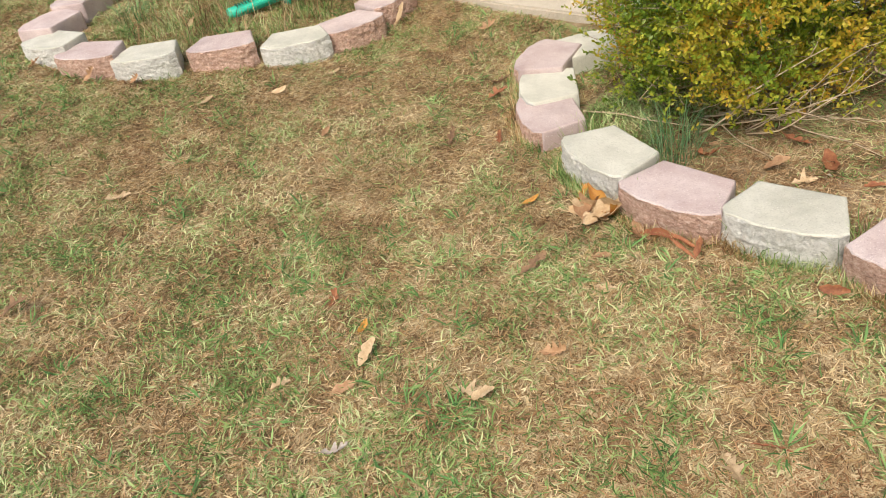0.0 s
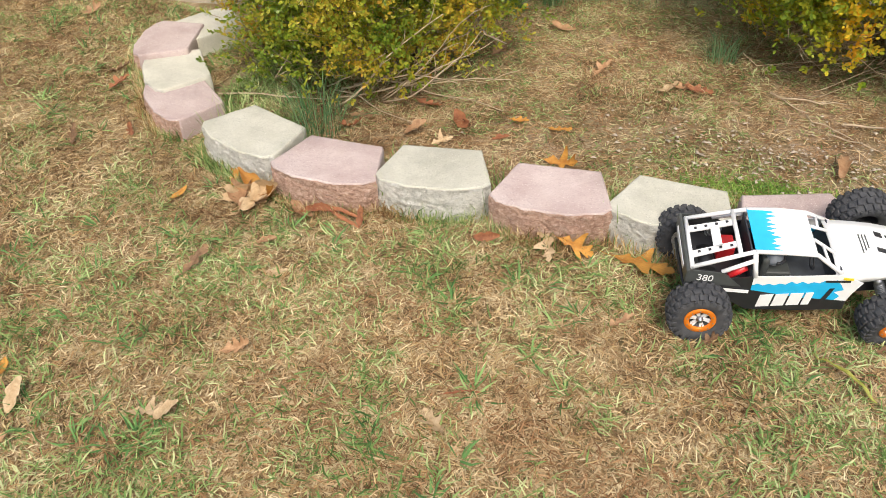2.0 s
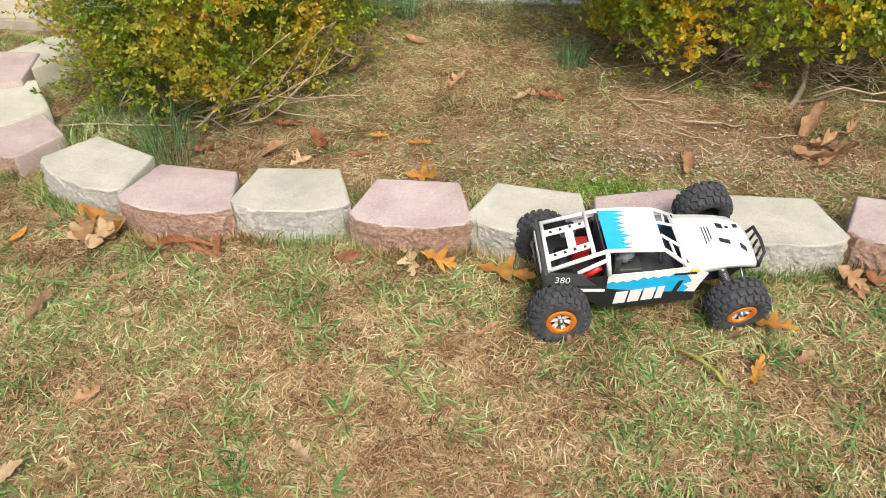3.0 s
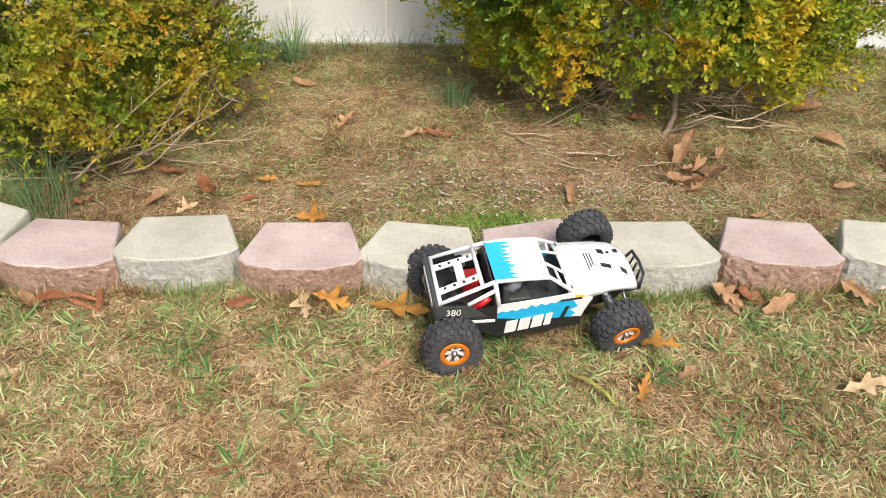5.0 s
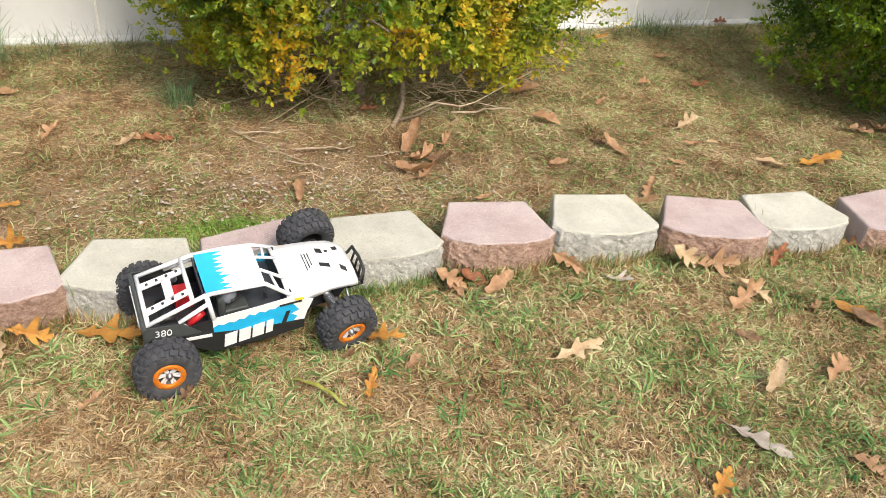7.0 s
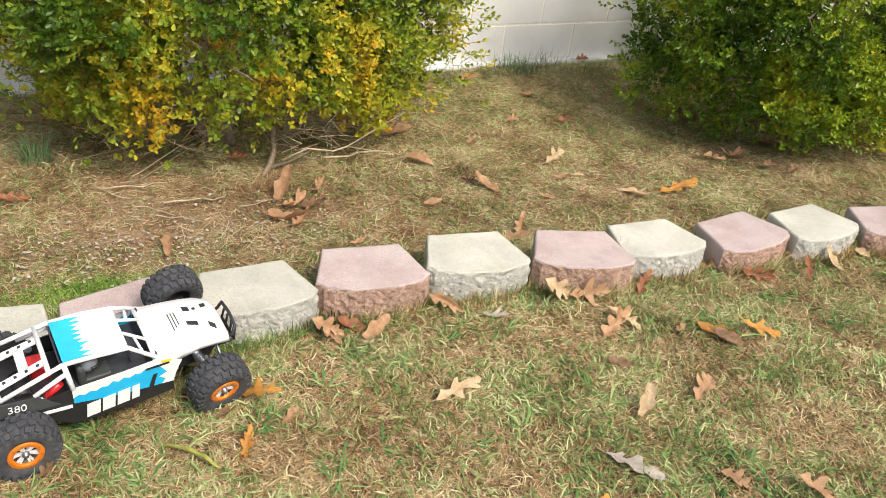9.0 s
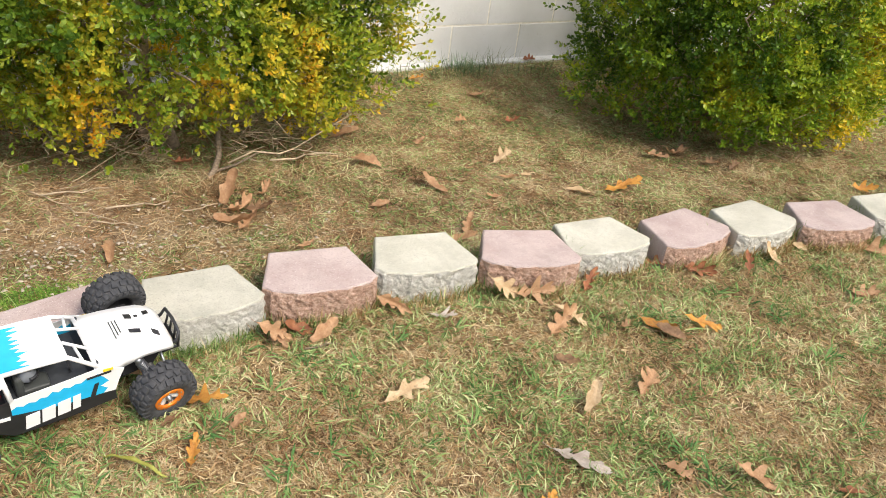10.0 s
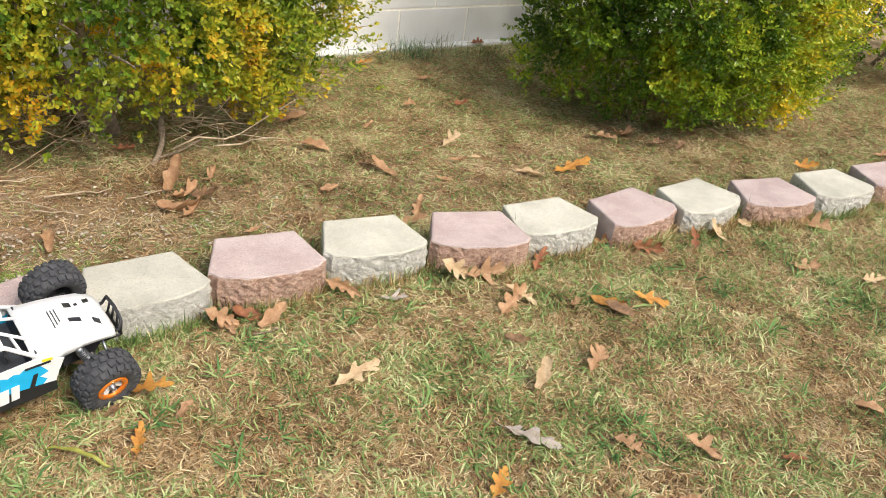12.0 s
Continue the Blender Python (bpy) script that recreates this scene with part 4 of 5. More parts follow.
leaf(-0.70, 1.553, .08, -20, TAN, "oval", .9)
leaf(-1.177, 0.961, .06, 129, RUST, "oak", .6)
leaf(-1.041, 0.933, .045, 119, ORANGE, "oval", .4)
leaf(-0.621, 1.104, .075, 20, TAN, "oak", .7)
leaf(-0.706, 0.926, .08, 24, PALE, "pin", .4)
leaf(-0.928, 0.776, .06, 69, TAN, "oval", .4)
leaf(-1.054, 0.704, .05, 79, PALE, "oak", .5)
leaf(-0.956, 0.874, .07, 99, PALE, "oval", .5)
leaf(-0.841, 1.312, .085, 69, BROWN, "oak", .5)
leaf(-0.735, 1.436, .05, 54, TAN, "oval", .4)
leaf(-0.551, 1.565, .05, 89, RUST, "oval", .3)
leaf(-0.256, 1.635, .06, 19, RUST, "oval", .5)
leaf(-1.435, 1.673, .07, 119, BROWN, "oak", .8)
leaf(-1.789, 1.467, .05, 109, TAN, "oval", .5)
leaf(-1.762, 0.441, .09, 59, BROWN, "oak", .5)
leaf(-1.866, 2.345, .08, 69, TAN, "oak", .7)
leaf(-1.552, 2.046, .08, 29, BROWN, "oak", .7)
leaf(-1.498, 1.965, .08, 59, RUST, "oak", .7)
leaf(-1.326, 1.771, .07, 129, RUST, "oak", .8)
leaf(-0.2, 1.038, .085, 129, PALE, "pin", .6)
leaf(-0.814, 0.655, .06, 59, ASHY, "oak", .7)
leaf(-2.873, 1.698, .07, 129, PALE, "oval", .8)
leaf(-2.078, 1.759, .05, 59, PALE, "oval", .4)
leaf(-2.647, 1.325, .06, 59, TAN, "oak", .7)
leaf(-2.761, 1.206, .09, 69, TAN, "oak", .8)
leaf(-3.052, 1.107, .07, 69, TAN, "oak", .7)
leaf(-1.033, 1.546, .05, 59, ORANGE, "oval", .4)
leaf(-2.23, 2.19, .08, 69, PALE, "oval", .4)
leaf(-0.664, 1.342, .05, 29, PALE, "oak", .4)
leaf(0.076, 1.389, .06, 39, TAN, "oak", .5)
leaf(0.242, 1.377, .05, 29, BROWN, "oak", .6)
leaf(0.489, 1.347, .12, -33, LIME, "strip", .9)
leaf(0.593, 1.352, .075, 74, ORANGE, "oak", .8)
leaf(0.394, 1.525, .08, 34, TAN, "pin", .4)
leaf(0.478, 1.649, .12, 79, TAN, "oak", .6)
leaf(0.255, 1.613, .08, 19, BROWN, "oak", .8)
leaf(0.823, 1.665, .09, -21, TAN, "oak", .6)
leaf(0.569, 1.454, .05, 29, BROWN, "oval", .5)
leaf(0.686, 1.402, .05, 29, TAN, "oval", .5)
leaf(-0.173, 1.124, .07, 14, RUST, "strip", .6)
leaf(-0.664, 0.923, .06, 24, PALE, "oval", .4)
leaf(-0.484, 1.959, .07, 49, PALE, "pin", .7)
leaf(-0.568, 1.988, .07, 24, TAN, "oval", .5)
leaf(-0.584, 2.142, .08, 9, RUST, "oak", .6)
leaf(-0.745, 2.031, .07, 9, BROWN, "oak", .8)
leaf(-0.755, 1.972, .07, 29, RUST, "oak", .8)
leaf(-0.459, 2.074, .10, -51, RUST, "oval", .4)
leaf(-0.309, 2.118, .06, 24, ORANGE, "oak", .5)
leaf(-0.192, 2.101, .07, 9, ORANGE, "oak", .5)
leaf(-0.334, 2.019, .05, 29, RUST, "oval", .5)
leaf(-0.153, 1.933, .10, -6, ORANGE, "pin", .6)
leaf(-0.466, 2.549, .10, 49, BROWN, "oak", .9)
leaf(-0.313, 2.77, .09, -11, TAN, "oval", .5)
leaf(0.523, 2.097, .085, 89, TAN, "oval", .9)
leaf(0.064, 2.405, .08, 39, PALE, "oval", .6)
leaf(0.101, 2.433, .07, 19, TAN, "oak", .7)
leaf(0.147, 2.425, .09, 9, RUST, "oak", .8)
leaf(-0.133, 2.464, .08, 49, TAN, "oak", .7)
leaf(0.877, 2.337, .12, 61, TAN, "oval", .9)
leaf(0.886, 2.253, .10, 31, TAN, "oak", 1.6)
leaf(0.853, 2.176, .11, -9, TAN, "oval", 1.3)
leaf(0.887, 2.166, .10, 51, TAN, "oak", 1.3)
leaf(0.934, 2.233, .08, 1, BROWN, "oak", 1.5)
leaf(0.98, 2.337, .07, 41, TAN, "oak", 1.0)
leaf(0.777, 2.578, .08, 19, RUST, "oak", .8)
leaf(-0.12, 1.589, .11, -67, PALE, "pin", .5)
leaf(-0.054, 1.599, .09, 3, ORANGE, "pin", .5)
leaf(0.092, 1.578, .15, -12, ORANGE, "pin", .3)
leaf(1.011, 2.014, .05, 23, TAN, "oval", .5)
leaf(1.349, 2.458, .10, -40, TAN, "oval", .7)
leaf(1.6, 2.579, .08, 45, TAN, "oak", .8)
leaf(1.825, 2.715, .08, 15, TAN, "oak", .8)
leaf(1.5, 2.254, .10, -45, TAN, "oval", .6)
leaf(1.464, 2.305, .07, -45, BROWN, "oak", .7)
leaf(1.816, 2.374, .09, 15, PALE, "oak", .7)
leaf(1.784, 2.256, .06, -35, TAN, "oval", .7)
leaf(2.142, 2.103, .15, -5, ORANGE, "oak", .5)
leaf(1.979, 2.114, .10, -45, PALE, "oval", .5)
leaf(1.506, 1.997, .11, 55, TAN, "oak", .8)
leaf(1.445, 1.935, .10, -25, TAN, "oval", .4)
leaf(1.67, 2.152, .05, -15, TAN, "oval", .5)
leaf(1.297, 2.187, .06, 5, TAN, "oval", .5)
leaf(1.355, 2.68, .10, -5, TAN, "oval", .5)
leaf(2.501, 3.354, .08, -5, RUST, "oak", .8)
leaf(2.427, 2.304, .12, -18, TAN, "oak", .8)
leaf(2.531, 2.301, .12, 2, TAN, "oak", .9)
leaf(2.621, 2.198, .09, 12, BROWN, "oak", .9)
leaf(2.679, 2.141, .08, 12, BROWN, "oak", .8)
leaf(1.83, 3.177, .09, -8, ORANGE, "oak", .8)
leaf(2.044, 2.698, .07, -18, RUST, "oak", .8)
leaf(2.018, 2.964, .08, -8, TAN, "oval", .6)
leaf(0.827, 1.64, .08, -68, TAN, "oak", .5)
leaf(0.887, 1.657, .08, -13, RUST, "oval", .5)
leaf(0.937, 1.627, .085, 27, TAN, "oval", .5)
leaf(1.13, 1.686, .10, -48, TAN, "oak", .8)
leaf(1.239, 1.614, .07, -18, ASHY, "pin", .5)
leaf(1.433, 1.677, .11, -18, PALE, "oak", .6)
leaf(1.51, 1.653, .12, -8, TAN, "pin", .4)
leaf(1.687, 1.635, .09, 42, RUST, "oak", .8)
leaf(1.509, 1.497, .11, 32, TAN, "oak", .7)
leaf(1.546, 1.516, .10, -48, PALE, "oak", .6)
leaf(1.669, 1.447, .06, 32, TAN, "oak", .6)
leaf(1.756, 1.416, .09, -63, ORANGE, "oval", .6)
leaf(1.764, 1.381, .08, -58, BROWN, "oval", .5)
leaf(1.868, 1.388, .11, -33, ORANGE, "pin", .5)
leaf(1.942, 1.666, .08, -28, RUST, "oak", .7)
leaf(2.037, 1.643, .10, -28, RUST, "oak", .6)
leaf(2.207, 1.581, .08, 52, RUST, "oak", .8)
leaf(2.32, 1.616, .08, -48, PALE, "oval", .5)
leaf(2.474, 1.64, .06, -28, PALE, "oval", .5)
leaf(2.46, 1.37, .10, -8, TAN, "oak", .6)
leaf(0.638, 1.475, .10, -18, ORANGE, "pin", .4)
leaf(1.04, 1.384, .12, 12, PALE, "pin", .5)
leaf(1.416, 1.232, .08, 42, PALE, "oval", .5)
leaf(1.584, 1.245, .10, 42, TAN, "oak", .5)
leaf(1.302, 1.092, .13, -48, ASHY, "oak", .3)
leaf(1.449, 1.376, .06, -28, BROWN, "oval", .5)
leaf(1.614, 0.926, .10, -48, TAN, "oak", .7)
leaf(1.479, 1.0, .07, -48, TAN, "oak", .5)
leaf(0.488, 1.687, .10, 42, PALE, "oval", .6)
leaf(0.516, 1.631, .10, -48, TAN, "oval", .5)
leaf(1.858, 2.268, .04, -18, PALE, "oval", .5)
leaf(2.715, 1.55, .12, -43, TAN, "oak", .7)
leaf(2.623, 1.257, .10, -13, PALE, "oak", .6)
leaf(1.172, 1.012, .08, 47, ORANGE, "oak", .6)
leaf(1.796, 0.836, .05, -33, RUST, "oval", .5)
leaf(2.102, 0.883, .07, -53, TAN, "oval", .5)
leaf(1.497, 0.839, .06, -13, TAN, "oval", .4)
leaf(3.087, 1.896, .10, -23, ORANGE, "oak", .7)
leaf(3.554, 1.886, .09, -13, TAN, "oak", .6)


# ---- twigs, chips and roots in the bed ----
def stick(x, y, length, turn, r, seed, mat=TWIG, lift=0.008):
    rng = random.Random(seed)
    bm = bmesh.new()
    pts = [Vector((length * (i / 5 - 0.5), rng.uniform(-1, 1) * length * 0.05, rng.uniform(0, 1) * length * 0.03)) for i in range(6)]
    r *= 0.62
    tube(bm, pts, r, r * 0.5, 6)
    q = pts[3]
    tube(bm, [q, q + Vector((length * 0.16, length * 0.14 * rng.choice((-1, 1)), 0.006))], r * 0.55, r * 0.25, 5)
    ob = part("stick", bm, mat)
    ob.matrix_basis = pose(x, y, height(x, y) + lift, 0, rng.uniform(-3, 3), turn)
    return tagged(ob, "bleached dead twig lying on bare soil", "stick", "fallen twigs")


stick(0.62, 2.33, 0.17, 2, 0.006, 1)
stick(0.50, 2.30, 0.15, -38, 0.004, 2)
stick(0.40, 2.42, 0.14, -50, 0.0045, 3)
stick(0.56, 2.24, 0.13, -25, 0.004, 4)
stick(0.47, 2.44, 0.18, 8, 0.005, 5)
stick(0.79, 2.28, 0.12, 20, 0.003, 6)
stick(-1.04, 2.06, 0.34, 6, 0.0055, 7, lift=0.02)
stick(1.14, 2.50, 0.22, 10, 0.006, 8, lift=0.03)
stick(0.92, 1.59, 0.08, 3, 0.003, 9, BARK)


def build_chips():
    """Pale stone chips and shells strewn over the bare part of the bed."""
    rng = np.random.default_rng(8)
    n = 800
    x, y = rng.normal(0.50, 0.30, n), rng.normal(2.12, 0.12, n)
    k = in_bed(x, y - 0.10) & free_ground(x, y)
    V, T, base = [], [], 0
    ico = np.array([(0, 0, 1), (0.9, 0, 0.1), (-0.3, 0.85, 0.0), (-0.3, -0.85, 0.1), (0.2, 0.3, -0.5)], float)
    tri = np.array([(0, 1, 2), (0, 2, 3), (0, 3, 1), (4, 2, 1), (4, 3, 2), (4, 1, 3)])
    for px, py in zip(x[k], y[k]):
        s, a = 0.0018 + 0.008 * rng.random() ** 3.0, rng.uniform(0, 6.28)
        c, sn = math.cos(a), math.sin(a)
        q = ico * np.array([s * rng.uniform(0.8, 2.2), s, s * 0.35]) * rng.uniform(0.75, 1.25, (5, 1))
        q = np.column_stack([q[:, 0] * c - q[:, 1] * sn + px, q[:, 0] * sn + q[:, 1] * c + py, q[:, 2] + height(px, py) + bumps(px, py) + 0.006])
        V.append(q)
        T.append(tri + base)
        base += 5
    tagged(tris_object("stone_chips", np.concatenate(V), np.concatenate(T), CHIP), "pale stone chips strewn over bare soil", "gravel", kind="stuff")


build_chips()


def build_stump():
    bm = bmesh.new()
    tube(bm, [(0, 0, 0.015), (0.04, 0.06, 0.035), (0.08, 0.14, 0.07), (0.10, 0.24, 0.16)], 0.015, 0.014, 9)
    tube(bm, [(0.03, 0.05, 0.03), (0.14, 0.07, 0.05), (0.28, 0.12, 0.09)], 0.009, 0.004, 7)
    ob = part("dead_stump", bm, BARK)
    ob.matrix_basis = pose(0.84, 2.46, -0.01) @ Matrix.Diagonal((0.65, 0.65, 0.6, 1))
    bm = bmesh.new()
    tube(bm, [(0.10, 0.02, 0.09), (0.22, 0.03, 0.14), (0.34, 0.01, 0.125), (0.42, 0.04, 0.13), (0.60, 0.10, 0.20), (0.74, 0.16, 0.24)], 0.0055, 0.003, 7)
    tube(bm, [(0.42, 0.04, 0.13), (0.52, 0.00, 0.12), (0.66, 0.01, 0.09)], 0.004, 0.0015, 6)
    part("limb", bm, TWIG, ob, "pale bare limb")
    tagged(ob, "grey dead stump with a broken pale end under the shrub", "stump")


build_stump()


# ---- green spike in the far ring ----
def build_spike():
    green = plain("sea_green_plastic", (0.03, 0.50, 0.34), 0.4, vary=0.1)
    thing = empty("drain_spike", pose(-2.765, 1.97, height(-2.765, 1.97) + 0.034, 0, -4, 77), label="sea-green slotted plastic spike with a flared flange", category="garden spike")
    bm = bmesh.new()
    tube(bm, [(-0.15, 0, 0.005), (-0.12, 0, 0), (0.06, 0, 0), (0.10, 0, 0)], 0.02, 0.032, 12)
    part("body", bm, green, thing)
    bm = bmesh.new()
    tube(bm, [(0.095, 0, 0), (0.105, 0, 0)], 0.062, 0.066, 20)
    part("flange", bm, green, thing)
    bm = bmesh.new()
    box(bm, (-0.025, -0.031, 0.004), (0.2, 0.012, 0.012), bevel=0.002)
    part("rail", bm, green, thing)
    # no slots are cut: dark strips on the body give their shade
    dark = plain("slot_shadow_plastic", (0.012, 0.12, 0.085), 0.6)
    for k in range(14):
        bm = bmesh.new()
        box(bm, (-0.11 + 0.0135 * k, -0.012, 0.0285), (0.005, 0.022, 0.006))
        part("slot", bm, dark, thing)


build_spike()

# ---- radio-controlled rock racer ----
CAR_X, CAR_Y, CAR_TURN = 0.361, 1.563, 11.5
FRONT_ROLL, REAR_ROLL, BODY_ROLL, BODY_PITCH = 17.5, 1.5, 8.0, -2.0
WHITE = plain("white_lexan", (0.78, 0.78, 0.775), 0.28, vary=0.03, scale=30)
CYAN = plain("cyan_lexan", (0.015, 0.42, 0.74), 0.3, vary=0.08, scale=45)
BLACK = plain("black_lexan", (0.02, 0.02, 0.023), 0.35, vary=0.2)
GREYP = plain("graphite_panel", (0.055, 0.06, 0.058), 0.45, vary=0.15)
NYLON = plain("black_nylon", (0.028, 0.028, 0.031), 0.5, vary=0.25)
RUBBER = Mat("tyre_rubber", 0.82)
RUBBER.color(RUBBER.ramp(RUBBER.noise(45, 5), (0.35, (0.034, 0.036, 0.041)), (0.7, (0.072, 0.072, 0.075)))).bump(RUBBER.noise(400, 3), 0.3, 0.001)
RUBBER = RUBBER.m
ORANGE_A = plain("orange_anodised", (0.72, 0.20, 0.015), 0.38, 0.25, 0.08)
CHROME = plain("satin_chrome", (0.86, 0.86, 0.88), 0.35, 0.4, 0.05)
STEEL = plain("dull_steel", (0.32, 0.33, 0.35), 0.35, 0.9, 0.1)
REDP = plain("red_plastic", (0.55, 0.02, 0.025), 0.35, vary=0.1)
YELLOWP = plain("yellow_sticker", (0.78, 0.60, 0.03), 0.4, vary=0.05)
TUB = plain("charcoal_interior", (0.035, 0.04, 0.048), 0.6, vary=0.3)
HELMET = plain("silver_helmet", (0.16, 0.175, 0.20), 0.4, vary=0.15)

WHEEL_MESHES = {}
WHEEL_SIZE, WHEEL_R = 0.905, 0.061


def mesh_of(key, bm, *mats):
    me = bpy.data.meshes.new(key)
    bm.to_mesh(me)
    bm.free()
    for m in mats:
        me.materials.append(m)
    WHEEL_MESHES[key] = me
    return me


def wheel_meshes():
    R, HW = 0.0675, 0.029
    # tyre carcass, turned about local y
    prof = [(0.031, -HW * 0.80), (0.036, -HW * 0.93), (0.046, -HW), (0.055, -HW * 0.97), (0.0605, -HW * 0.80), (0.0632, -HW * 0.4), (0.0638, 0), (0.0632, HW * 0.4), (0.0605, HW * 0.80), (0.055, HW * 0.97), (0.046, HW), (0.036, HW * 0.93), (0.031, HW * 0.80)]
    bm = bmesh.new()
    S = 56
    rings = [[bm.verts.new((r * math.cos(2 * math.pi * k / S), y, r * math.sin(2 * math.pi * k / S))) for k in range(S)] for r, y in prof]
    for a, b in zip(rings, rings[1:]):
        for k in range(S):
            bm.faces.new((a[k], a[(k + 1) % S], b[(k + 1) % S], b[k])).smooth = True
    # tread lugs: two staggered centre rows and shoulder blocks that wrap the sidewall
    for k in range(22):
        for row, (y, w, l, h, sk, ph) in enumerate(((-0.0085, 0.012, 0.0125, 0.0060, 14, 0.0), (0.0085, 0.012, 0.0125, 0.0060, -14, 0.5), (-0.0215, 0.0115, 0.0105, 0.0065, -8, 0.5), (0.0215, 0.0115, 0.0105, 0.0065, 8, 0.0))):
            t = 360 / 22 * (k + ph)
            tilt = 0 if row < 2 else (26 if y < 0 else -26)
            r = 0.0632 if row < 2 else 0.0605
            m = pose(0, 0, 0, 0, -t, 0) @ pose(r, y, 0, 0, 0, 0) @ pose(0, 0, 0, 0, 0, -tilt) @ pose(0, 0, 0, sk, 0, 0)
            box(bm, (0, 0, 0), (h * 1.5, w, l), m, bevel=0.0012)
        for y in (-1, 1):
            t = 360 / 22 * (k + 0.25)
            m = pose(0, 0, 0, 0, -t, 0) @ pose(0.053, y * (HW - 0.0008), 0)
            box(bm, (0, 0, 0), (0.011, 0.0032, 0.0065), m, bevel=0.0008)
    bmesh.ops.recalc_face_normals(bm, faces=bm.faces)
    mesh_of("tyre", bm, RUBBER)

    def lathe(profile, S=40):
        b = bmesh.new()
        rs = [[b.verts.new((r * math.cos(2 * math.pi * k / S), y, r * math.sin(2 * math.pi * k / S))) for k in range(S)] for r, y in profile]
        for p, q in zip(rs, rs[1:]):
            for k in range(S):
                b.faces.new((p[k], p[(k + 1) % S], q[(k + 1) % S], q[k])).smooth = True
        return b

    # drum, bead ring and spokes; the outer face looks along local -y
    mesh_of("wheel", lathe([(0.031, 0.024), (0.031, -0.022), (0.0215, -0.022), (0.0195, -0.012), (0.006, -0.010), (0.0005, -0.010)]), NYLON)
    bm = lathe([(0.0222, -0.0215), (0.0222, -0.0262), (0.0236, -0.0272), (0.0318, -0.0272), (0.0330, -0.0262), (0.0330, -0.0215)])
    mesh_of("bead_ring", bm, ORANGE_A)
    bm = bmesh.new()
    for k in range(10):
        m = pose(0, 0, 0, 0, 36 * k, 0) @ pose(0.0275, -0.0275, 0)
        box(bm, (0, 0, 0), (0.0028, 0.002, 0.0028), m, bevel=0.0006)
    mesh_of("bolts", bm, STEEL)
    bm = bmesh.new()
    for k in range(6):
        for s in (-8, 8):
            m = pose(0, 0, 0, 0, 60 * k + s, 0) @ pose(0.0145, -0.0195, 0, 0, 0, -10)
            box(bm, (0, 0, 0), (0.0170, 0.0045, 0.0044), m, bevel=0.0010)
    mesh_of("spokes", bm, CHROME)
    bm = lathe([(0.0072, -0.016), (0.0072, -0.0245), (0.0045, -0.0255), (0.0045, -0.0285), (0.0005, -0.0285)], 16)
    mesh_of("hub", bm, STEEL)


wheel_meshes()


def wheel(car, m):
    """A wheel: drum with its tyre, orange ring, spokes and hub."""
    drum = new("wheel", WHEEL_MESHES["wheel"])
    drum.parent = car
    drum.matrix_basis = m @ Matrix.Diagonal((WHEEL_SIZE, 1.0, WHEEL_SIZE, 1))
    for key, label in (("tyre", "lugged black rubber tyre"), ("bead_ring", "orange bead ring"), ("bolts", ""), ("spokes", "chrome spokes"), ("hub", "")):
        o = new({"bolts": "bolt_circle", "spokes": "spoke_star"}.get(key, key), WHEEL_MESHES[key])
        o.parent = drum
        tagged(o, label)
    return drum


def jagged(x0, x1, y, n, rng, deep):
    """A ragged edge from (x0, y) to (x1, y), as torn paint."""
    out = []
    for i in range(n + 1):
        f = i / n
        out.append((x0 + (x1 - x0) * f, y + deep * (rng.uniform(0.2, 1.0) if i % 2 else -rng.uniform(0.0, 0.35))))
    return out


def text_mesh(s, size):
    cu = bpy.data.curves.new("number", "FONT")
    cu.body, cu.size, cu.extrude, cu.align_x, cu.align_y = s, size, 0.0003, "CENTER", "CENTER"
    tmp = bpy.data.objects.new("number", cu)
    scene.collection.objects.link(tmp)
    bpy.context.view_layer.update()
    me = bpy.data.meshes.new_from_object(tmp.evaluated_get(bpy.context.evaluated_depsgraph_get()))
    bpy.data.objects.remove(tmp)
    return me


